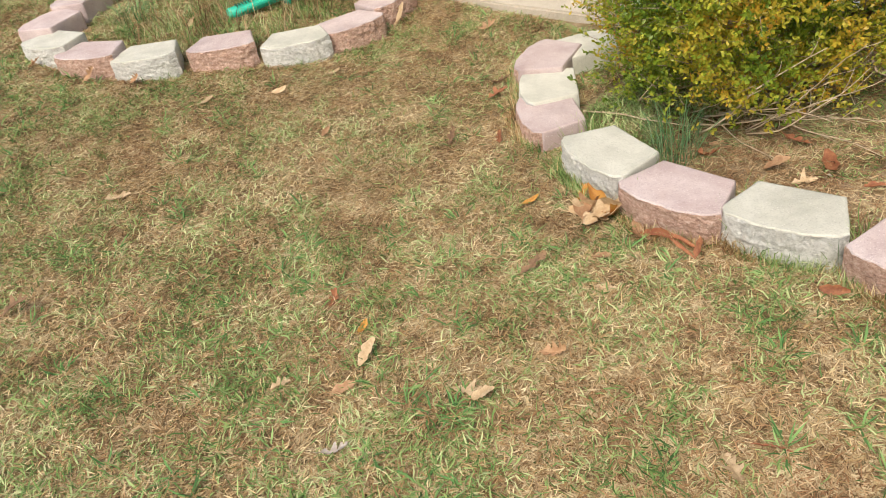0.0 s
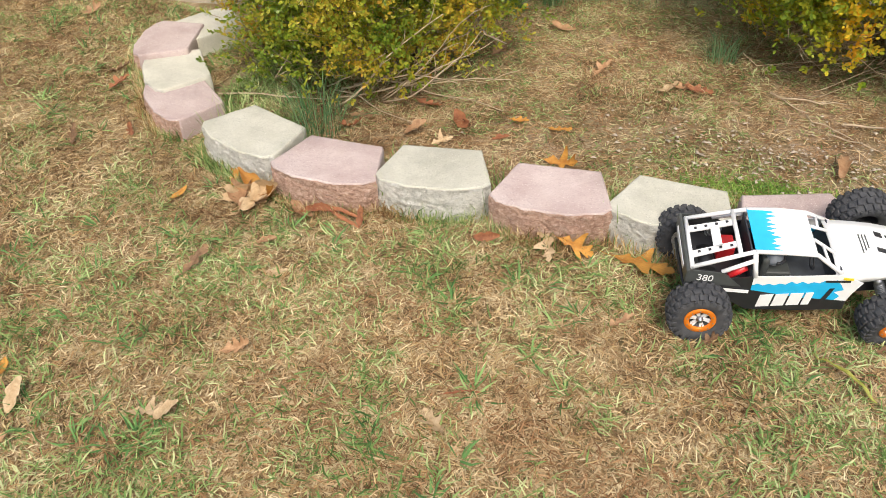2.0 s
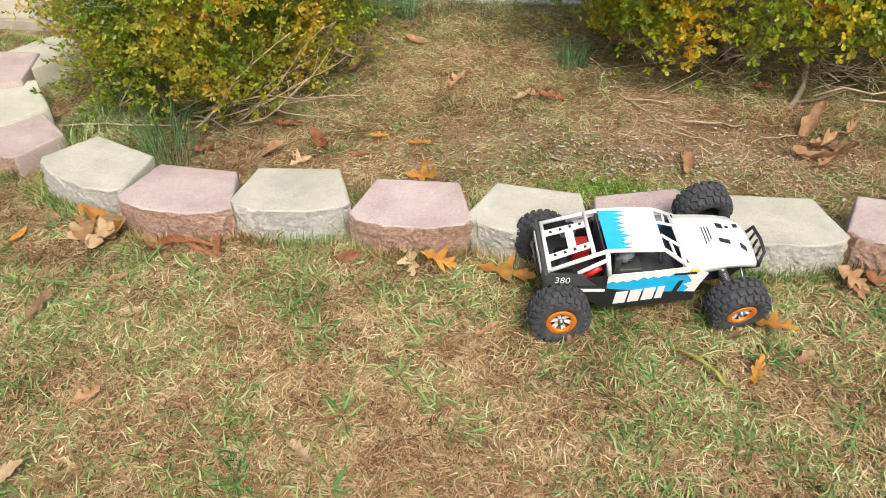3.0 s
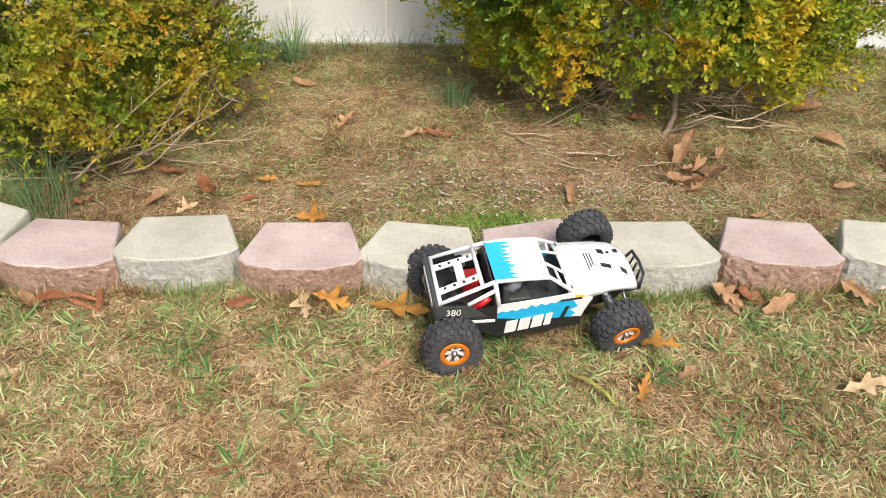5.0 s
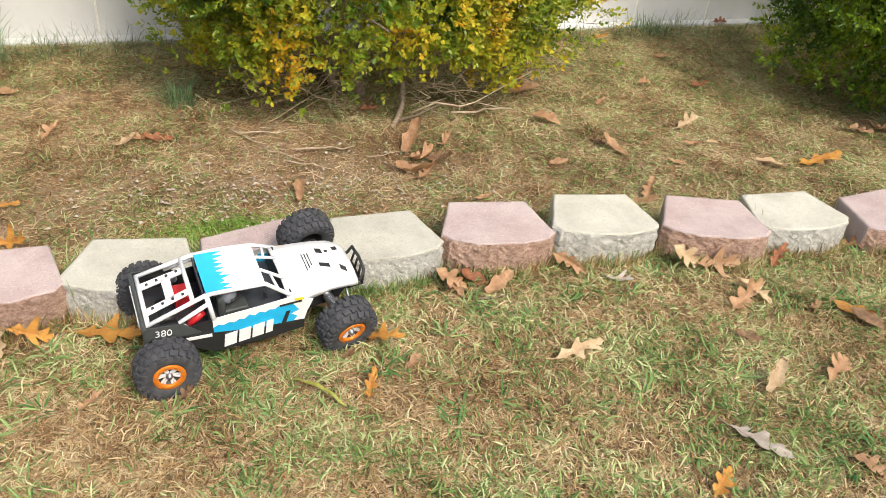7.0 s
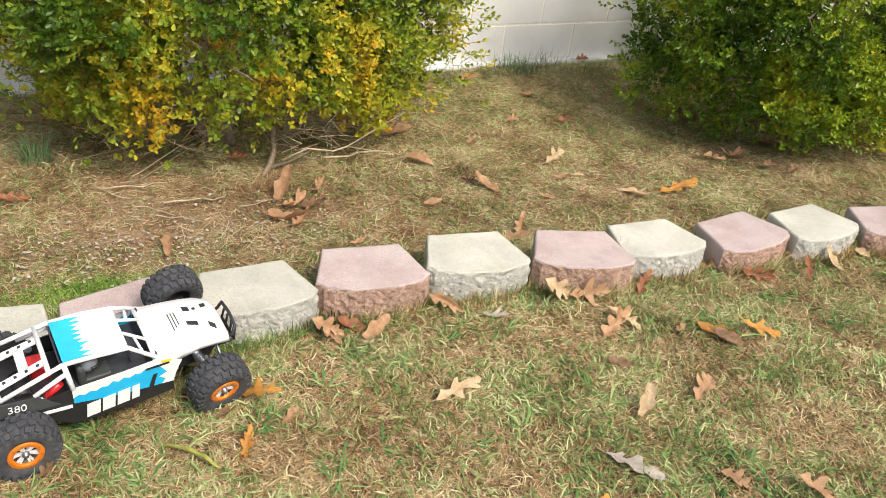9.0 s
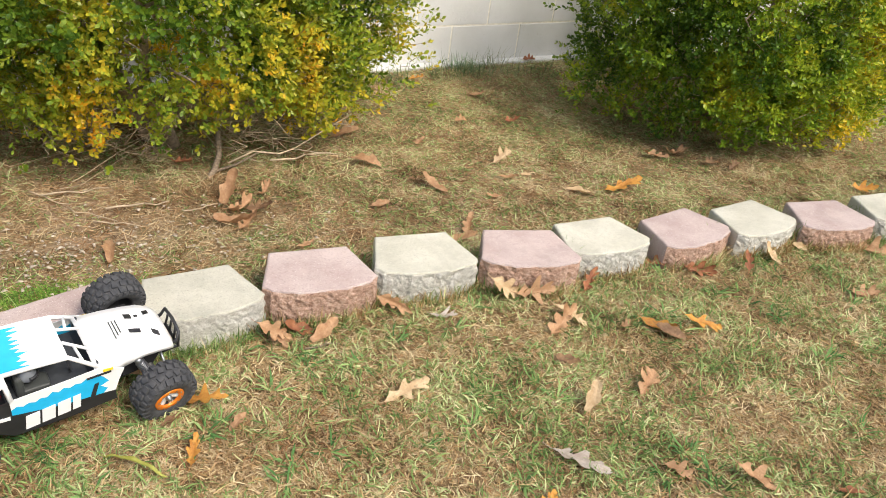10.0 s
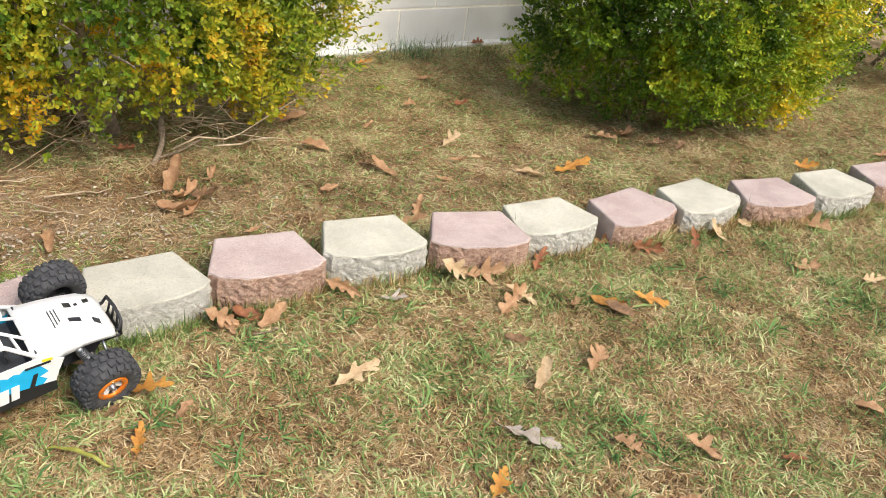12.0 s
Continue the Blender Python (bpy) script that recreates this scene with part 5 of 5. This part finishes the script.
def build_car():
    rng = random.Random(3)
    car = empty("toy_rock_racer", pose(CAR_X, CAR_Y, 0.0, 0, 0, CAR_TURN), label="white, cyan and black toy rock racer climbing the edging", category="toy car")
    bodym = pose(0.0145, 0, 0.003, BODY_ROLL, BODY_PITCH, 0) @ Matrix.Diagonal((1, 1, 1.06, 1))
    TH = 0.0022

    def sub(name, bm, mat, parent, label=""):
        return part(name, bm, mat, parent, label)

    # wheels and axles
    front = pose(0.174, 0, WHEEL_R, FRONT_ROLL, 0, 3.5)
    front.translation.z += 0.121 * math.sin(radians(FRONT_ROLL))
    rear = pose(-0.174, 0, WHEEL_R, REAR_ROLL, 0, 0)
    for ax, steer in ((front, 4.0), (rear, 0.0)):
        wheel(car, ax @ pose(0, -0.121, 0, 0, 11, steer))
        wheel(car, ax @ pose(0, 0.121, 0, 0, 37, 180 + steer))
        bm = bmesh.new()
        tube(bm, [(0, -0.10, 0), (0, 0.10, 0)], 0.0075, sides=10)
        tube(bm, [(-0.022, 0.012, 0.0), (0.022, 0.012, 0.0)], 0.018, 0.014, 10)
        box(bm, (0, 0.012, 0), (0.03, 0.036, 0.034), bevel=0.006)
        for s in (-1, 1):
            box(bm, (0, s * 0.088, 0), (0.024, 0.016, 0.03), bevel=0.004)
        axle = sub("axle", bm, NYLON, car, "black axle housing")
        axle.matrix_basis = ax
        sgn = 1 if ax is front else -1
        bm = bmesh.new()
        tube(bm, [(sgn * 0.022, -0.085, 0.012), (sgn * 0.026, -0.03, 0.022), (sgn * 0.026, 0.03, 0.022), (sgn * 0.022, 0.085, 0.012)], 0.003, sides=7)
        rod = sub("sway_bar", bm, STEEL if sgn > 0 else NYLON, car)
        rod.matrix_basis = ax
        for s in (-1, 1):
            top = bodym @ Vector((sgn * 0.135, s * 0.062, 0.125))
            foot = ax @ Vector((-sgn * 0.012, s * 0.082, 0.012))
            bm = bmesh.new()
            tube(bm, [foot, top], 0.0042, sides=10)
            tube(bm, [foot.lerp(top, 0.55), top], 0.0075, sides=12)
            shock = sub("shock", bm, STEEL, car, "coil-over shock absorber")
            bm = bmesh.new()
            d = (top - foot).normalized()
            u = d.orthogonal().normalized()
            w = d.cross(u)
            tube(bm, [foot.lerp(top, 0.12 + 0.62 * i / 72) + (u * math.cos(i * 0.61) + w * math.sin(i * 0.61)) * 0.0088 for i in range(73)], 0.0012, sides=5)
            sub("spring", bm, STEEL, shock)
            bm = bmesh.new()
            tube(bm, [ax @ Vector((-sgn * 0.01, s * 0.05, -0.006)), bodym @ Vector((sgn * 0.03, s * 0.035, 0.052))], 0.004, sides=7)
            sub("link", bm, NYLON, car)
    # skid plate, battery, motor
    bm = bmesh.new()
    box(bm, (0, 0, 0.046), (0.19, 0.075, 0.012), bodym, bevel=0.004)
    box(bm, (-0.015, 0, 0.062), (0.25, 0.06, 0.022), bodym, bevel=0.004)
    sub("chassis", bm, NYLON, car)
    bm = bmesh.new()
    box(bm, (-0.128, 0.022, 0.112), (0.034, 0.040, 0.032), bodym, bevel=0.003)
    sub("receiver_box", bm, REDP, car, "red receiver box")
    bm = bmesh.new()
    tube(bm, [bodym @ Vector((-0.134, -0.060, 0.116)), bodym @ Vector((-0.104, -0.060, 0.142))], 0.0075, sides=12)
    sub("reservoir", bm, REDP, car, "red shock reservoir")
    bm = bmesh.new()
    tube(bm, [bodym @ Vector((-0.165, -0.03, 0.095)), bodym @ Vector((-0.165, 0.03, 0.095))], 0.018, sides=16)
    sub("motor", bm, NYLON, car)

    # body: everything below in the body's own axes
    def B(bm):
        bmesh.ops.transform(bm, matrix=bodym, verts=bm.verts)
        return bm

    # bonnet, lofted over rounded sections: x, half width, height at the middle, height at the edge, side drop
    secs = [(0.056, 0.073, 0.152, 0.146, 0.110), (0.085, 0.074, 0.151, 0.144, 0.112), (0.112, 0.072, 0.151, 0.144, 0.122), (0.148, 0.069, 0.150, 0.142, 0.127), (0.178, 0.066, 0.146, 0.138, 0.124), (0.200, 0.060, 0.137, 0.130, 0.116), (0.212, 0.052, 0.126, 0.120, 0.108)]
    bm = bmesh.new()
    rows = []
    for x, hw, zm, ze, zs in secs:
        row = [(-hw, zs), (-hw * 1.0, ze - 0.006), (-hw * 0.94, ze), (-hw * 0.6, ze + (zm - ze) * 0.75), (-hw * 0.3, zm), (0, zm + 0.001), (hw * 0.3, zm), (hw * 0.6, ze + (zm - ze) * 0.75), (hw * 0.94, ze), (hw, ze - 0.006), (hw, zs)]
        rows.append([bm.verts.new((x, y, z)) for y, z in row])
    for a, b in zip(rows, rows[1:]):
        for k in range(len(a) - 1):
            bm.faces.new((a[k], b[k], b[k + 1], a[k + 1])).smooth = True
    bm.faces.new(rows[-1])
    bmesh.ops.recalc_face_normals(bm, faces=bm.faces)
    bmesh.ops.solidify(bm, geom=bm.faces[:], thickness=TH)
    body = sub("body", B(bm), WHITE, car, "glossy white bodyshell")

    def panel(name, pts, normal, mat, label="", th=TH):
        bm = bmesh.new()
        slab(bm, pts, normal, th)
        return sub(name, B(bm), mat, body, label)

    # roof: white ahead, torn cyan band behind
    hw, z0, z1 = 0.057, 0.1785, 0.1815
    edge = jagged(-hw, hw, -0.056, 20, rng, 0.021)
    panel("roof", [(0.019, hw, z0 - 0.004), (0.019, -hw, z0 - 0.004)] + [(x, y, z0) for y, x in edge], (0, 0, 1), WHITE)
    panel("roof_band", [(x, y, z0) for y, x in edge[::-1]] + [(-0.093, -hw, z1), (-0.093, hw, z1)], (0, 0, 1), CYAN, "torn-edged cyan band")
    for s in (-1, 1):
        # roof rails and pillars
        bm = bmesh.new()
        R_ = 0.0042
        roof_f, roof_r = Vector((0.019, s * hw, 0.173)), Vector((-0.093, s * hw, 0.179))
        base_f = Vector((0.066, s * 0.072, 0.142))
        tube(bm, [roof_r, (-0.035, s * (hw + 0.001), 0.178), roof_f, base_f], R_, sides=8)
        sub("roof_rail", B(bm), WHITE, body)
        bm = bmesh.new()
        tube(bm, [roof_r, (-0.087, s * 0.0765, 0.133)], R_ * 1.15, sides=8)
        sub("door_pillar", B(bm), WHITE, body)
        bm = bmesh.new()
        tube(bm, [(-0.090, s * 0.064, 0.164), (-0.150, s * 0.074, 0.142)], R_, sides=8)
        sub("cage_brace", B(bm), WHITE, body)
        bm = bmesh.new()
        tube(bm, [roof_r, (-0.203, s * 0.066, 0.146)], R_, sides=8)
        sub("cage_rail", B(bm), WHITE, body)
        bm = bmesh.new()
        tube(bm, [(0.019, s * 0.018, 0.175), (0.062, s * 0.030, 0.151)], R_ * 0.75, sides=8)
        sub("windscreen_bar", B(bm), WHITE, body)
        bm = bmesh.new()
        tube(bm, [(0.042, s * 0.064, 0.158), (0.036, s * 0.023, 0.1655)], R_ * 0.7, sides=8)
        sub("windscreen_brace", B(bm), WHITE, body)
        # doors: black sill, cyan flash, white upper
        nrm = (0, s, 0.12)
        Y = lambda z: s * (0.080 - (z - 0.06) * 0.04)
        P = lambda x, z: (x, Y(z), z)
        tr = random.Random(9)
        tear = [(-0.090, 0.1125)] + [(-0.090 + 0.010 * k, 0.1125 + 0.0009 * k + (0.0045 if k % 2 else -0.002) * tr.uniform(0.4, 1.3)) for k in range(1, 16)] + [(0.070, 0.119)]
        panel("door_flash", [P(-0.090, 0.100)] + [P(x, z) for x, z in tear] + [P(0.078, 0.106), P(0.062, 0.100), P(0.074, 0.090), P(0.066, 0.080), P(0.0, 0.084)], nrm, CYAN, "cyan flash on the door")
        panel("door", [P(x, z) for x, z in tear] + [P(0.078, 0.106), P(0.062, 0.100), P(0.074, 0.090), P(0.066, 0.080), P(0.088, 0.078), P(0.096, 0.100), P(0.108, 0.124), P(0.066, 0.143), P(0.0, 0.138), P(-0.090, 0.134)], nrm, WHITE)
        panel("sill", [P(-0.090, 0.100), P(0.0, 0.084), P(0.066, 0.080), P(0.088, 0.078), P(0.088, 0.056), P(0.0, 0.049), P(-0.092, 0.050), P(-0.118, 0.066)], nrm, BLACK)
        panel("rear_quarter", [P(-0.090, 0.134), P(-0.090, 0.100), P(-0.118, 0.066), P(-0.150, 0.088), P(-0.206, 0.108), P(-0.206, 0.128), P(-0.150, 0.126), P(-0.116, 0.130)], nrm, BLACK)
        panel("number_panel", [(-0.212, s * 0.0805, 0.120), (-0.150, s * 0.0820, 0.115), (-0.112, s * 0.0815, 0.112), (-0.146, s * 0.0785, 0.143), (-0.212, s * 0.0775, 0.149)], (0, s, 0.06), GREYP, "graphite number panel")
        me = text_mesh("380", 0.021)
        me.materials.append(WHITE)
        num = new("number", me)
        num.parent = body
        num.matrix_basis = bodym @ pose(-0.180, s * 0.0812, 0.1325, 87, 0, 0 if s < 0 else 180) @ pose(0, 0, 0.0006, 0, 0, -s * -6)
        # white slanted bars in place of the lettering on the door and sill
        xb = -0.074
        for wd in (0.024, 0.023, 0.023, 0.014):
            za, zb = 0.058 + 0.11 * (xb + 0.074), 0.058 + 0.11 * (xb + wd + 0.074)
            panel("letter_bar", [(xb, s * 0.0820, za), (xb + wd, s * 0.0820, zb), (xb + wd + 0.004, s * 0.0808, zb + 0.031), (xb + 0.004, s * 0.0808, za + 0.031)], (0, s, 0.04), WHITE, "white lettering bar", 0.0012)
            xb += wd + 0.004
        panel("slash", [(0.040, s * 0.0815, 0.078), (0.049, s * 0.0815, 0.079), (0.060, s * 0.0800, 0.111), (0.052, s * 0.0800, 0.110)], (0, s, 0.04), BLACK, "black slash mark", 0.0010)
        panel("small_bar", [(-0.142, s * 0.0815, 0.098), (-0.094, s * 0.0815, 0.094), (-0.094, s * 0.0810, 0.101), (-0.142, s * 0.0810, 0.105)], (0, s, 0.04), WHITE, "small white lettering bar", 0.0012)
        panel("small_bar", [(0.040, s * 0.0790, 0.1255), (0.084, s * 0.0790, 0.1265), (0.084, s * 0.0786, 0.1305), (0.040, s * 0.0786, 0.1295)], (0, s, 0.04), BLACK, "small black lettering bar", 0.0010)
        panel("sticker", [(0.070, s * 0.0787, 0.1325), (0.088, s * 0.0787, 0.1315), (0.088, s * 0.0783, 0.1365), (0.070, s * 0.0783, 0.1375)], (0, s, 0.04), YELLOWP, "yellow sticker", 0.0010)
        # front shock tower arch, black inner guard
        panel("inner_guard", [(0.112, s * 0.052, 0.120), (0.190, s * 0.046, 0.108), (0.170, s * 0.044, 0.075), (0.112, s * 0.050, 0.075)], (0, s, 0), NYLON)
    # rear cage: cross bars, drilled plate, tail panel
    for x, z, wy in ((-0.203, 0.146, 0.068), (-0.118, 0.1725, 0.060)):
        bm = bmesh.new()
        tube(bm, [(x, -wy, z), (x, wy, z)], 0.0045, sides=8)
        sub("cross_bar", B(bm), WHITE, body)
    zc = lambda x: 0.148 + (x + 0.2) * 0.31
    for s in (-1, 1):
        bm = bmesh.new()
        slab(bm, [(x, s * y, zc(x)) for x, y in ((-0.200, 0.026), (-0.118, 0.022), (-0.118, 0.036), (-0.200, 0.042))], (-0.31, 0, 0.95), 0.003)
        plate = sub("cage_plate", B(bm), WHITE, body)
        for k in range(4):
            bm = bmesh.new()
            box(bm, (0, 0, 0), (0.005, 0.005, 0.002), pose(-0.188 + 0.019 * k, s * 0.032, zc(-0.188 + 0.019 * k) + 0.0006))
            sub("bolt", B(bm), NYLON, body)
    bm = bmesh.new()
    slab(bm, [(x, y, zc(x)) for x, y in ((-0.162, -0.028), (-0.146, -0.028), (-0.146, 0.028), (-0.162, 0.028))], (-0.31, 0, 0.95), 0.003)
    sub("cage_plate", B(bm), WHITE, body)
    bm = bmesh.new()
    box(bm, (-0.212, 0, 0.131), (0.008, 0.158, 0.036), bevel=0.003)
    sub("tail_panel", B(bm), GREYP, body, "graphite tail panel")
    bm = bmesh.new()
    box(bm, (-0.2175, 0, 0.133), (0.002, 0.105, 0.012))
    sub("letter_bar", B(bm), WHITE, body)
    bm = bmesh.new()
    slab(bm, [(-0.205, -0.072, 0.106), (-0.09, -0.072, 0.094), (-0.09, 0.072, 0.094), (-0.205, 0.072, 0.106)], (0, 0, 1), 0.003)
    sub("rear_tray", B(bm), NYLON, body)
    # cabin tub, seats, helmet
    bm = bmesh.new()
    slab(bm, [(-0.090, -0.073, 0.108), (0.062, -0.070, 0.112), (0.062, 0.070, 0.112), (-0.090, 0.073, 0.108)], (0, 0, 1), 0.02)
    slab(bm, [(-0.090, -0.070, 0.108), (-0.090, 0.070, 0.108), (-0.095, 0.055, 0.174), (-0.095, -0.055, 0.174)], (1, 0, 0), 0.003)
    slab(bm, [(0.050, -0.067, 0.112), (0.064, -0.067, 0.148), (0.064, 0.067, 0.148), (0.050, 0.067, 0.112)], (-1, 0, 0.4), 0.003)
    sub("cabin_tub", B(bm), TUB, body, "charcoal cabin interior")
    for s in (-1, 1):
        bm = bmesh.new()
        box(bm, (-0.066, s * 0.034, 0.130), (0.016, 0.038, 0.046), bevel=0.006)
        box(bm, (-0.040, s * 0.034, 0.114), (0.05, 0.038, 0.012), bevel=0.004)
        sub("seat", B(bm), GREYP, body)
    bm = bmesh.new()
    bmesh.ops.create_uvsphere(bm, u_segments=20, v_segments=14, radius=0.0155)
    bmesh.ops.scale(bm, vec=(1.08, 0.95, 1.0), verts=bm.verts)
    bmesh.ops.translate(bm, vec=(-0.050, -0.040, 0.148), verts=bm.verts)
    for f in bm.faces:
        f.smooth = True
    helmet = sub("helmet", B(bm), HELMET, body, "silver toy helmet")
    bm = bmesh.new()
    tube(bm, [(-0.050 + 0.0172 * math.cos(t), -0.040 + 0.0152 * math.sin(t), 0.1475) for t in np.linspace(-1.5, 1.5, 12)], 0.0034, sides=8)
    sub("visor", B(bm), BLACK, helmet, "dark visor")
    bm = bmesh.new()
    tube(bm, [(0.022, -0.036 + 0.013 * math.cos(t), 0.135 + 0.012 * math.sin(t)) for t in np.linspace(0, 2 * math.pi, 17)], 0.002, sides=6, cap=False)
    sub("steering_wheel", B(bm), NYLON, body)
    # bonnet vents and printed marks, following the slope
    def bonnet_z(x, y):
        for (xa, ha, za, ea, _), (xb, hb, zb, eb, _) in zip(secs, secs[1:]):
            if xa <= x <= xb:
                f = (x - xa) / (xb - xa)
                zm, ze, hwid = za + (zb - za) * f, ea + (eb - ea) * f, ha + (hb - ha) * f
                a = min(1.0, abs(y) / hwid)
                return zm if a < 0.3 else zm + (ze - zm) * (a - 0.3) / 0.64 * (0.8 if a < 0.6 else 1.0)
        return 0.12

    for cx, cy, lx, ly, sk in ((0.150, 0.022, 0.012, 0.014, 0.004), (0.150, -0.022, 0.020, 0.010, 0.006), (0.186, 0.032, 0.012, 0.012, -0.006), (0.186, -0.034, 0.012, 0.012, 0.006), (0.165, 0.020, 0.006, 0.006, 0)):
        pts = [(cx - lx / 2, cy - ly / 2 + sk), (cx + lx / 2, cy - ly / 2), (cx + lx / 2, cy + ly / 2), (cx - lx / 2, cy + ly / 2 + sk)]
        panel("bonnet_mark", [(x, y, bonnet_z(x, y) + 0.0022) for x, y in pts], (0.3, 0, 1), BLACK, "black bonnet mark", 0.001)
    for k in range(3):
        pts = [(0.112 + 0.006 * k, -0.026 + 0.006 * k), (0.114 + 0.006 * k, -0.026 + 0.006 * k), (0.114 + 0.006 * k, 0.022), (0.112 + 0.006 * k, 0.022)]
        panel("bonnet_line", [(x, y, bonnet_z(x, y) + 0.0016) for x, y in pts], (0.3, 0, 1), GREYP, "thin grey printed line", 0.0008)
    # front bumper hoop
    bm = bmesh.new()
    tube(bm, [(0.190, -0.034, 0.104), (0.222, -0.042, 0.112), (0.229, -0.036, 0.130), (0.231, 0.0, 0.133), (0.229, 0.036, 0.130), (0.222, 0.042, 0.112), (0.190, 0.034, 0.104)], 0.0034, sides=8)
    tube(bm, [(0.195, -0.030, 0.085), (0.228, -0.034, 0.090), (0.228, 0.034, 0.090), (0.195, 0.030, 0.085)], 0.0034, sides=8)
    for y in (-0.034, -0.012, 0.012, 0.034):
        tube(bm, [(0.228, y, 0.090), (0.2325, y * 0.85, 0.119)], 0.0026, sides=7)
    sub("front_bumper", B(bm), NYLON, body, "black tube bumper")
    return car


build_car()
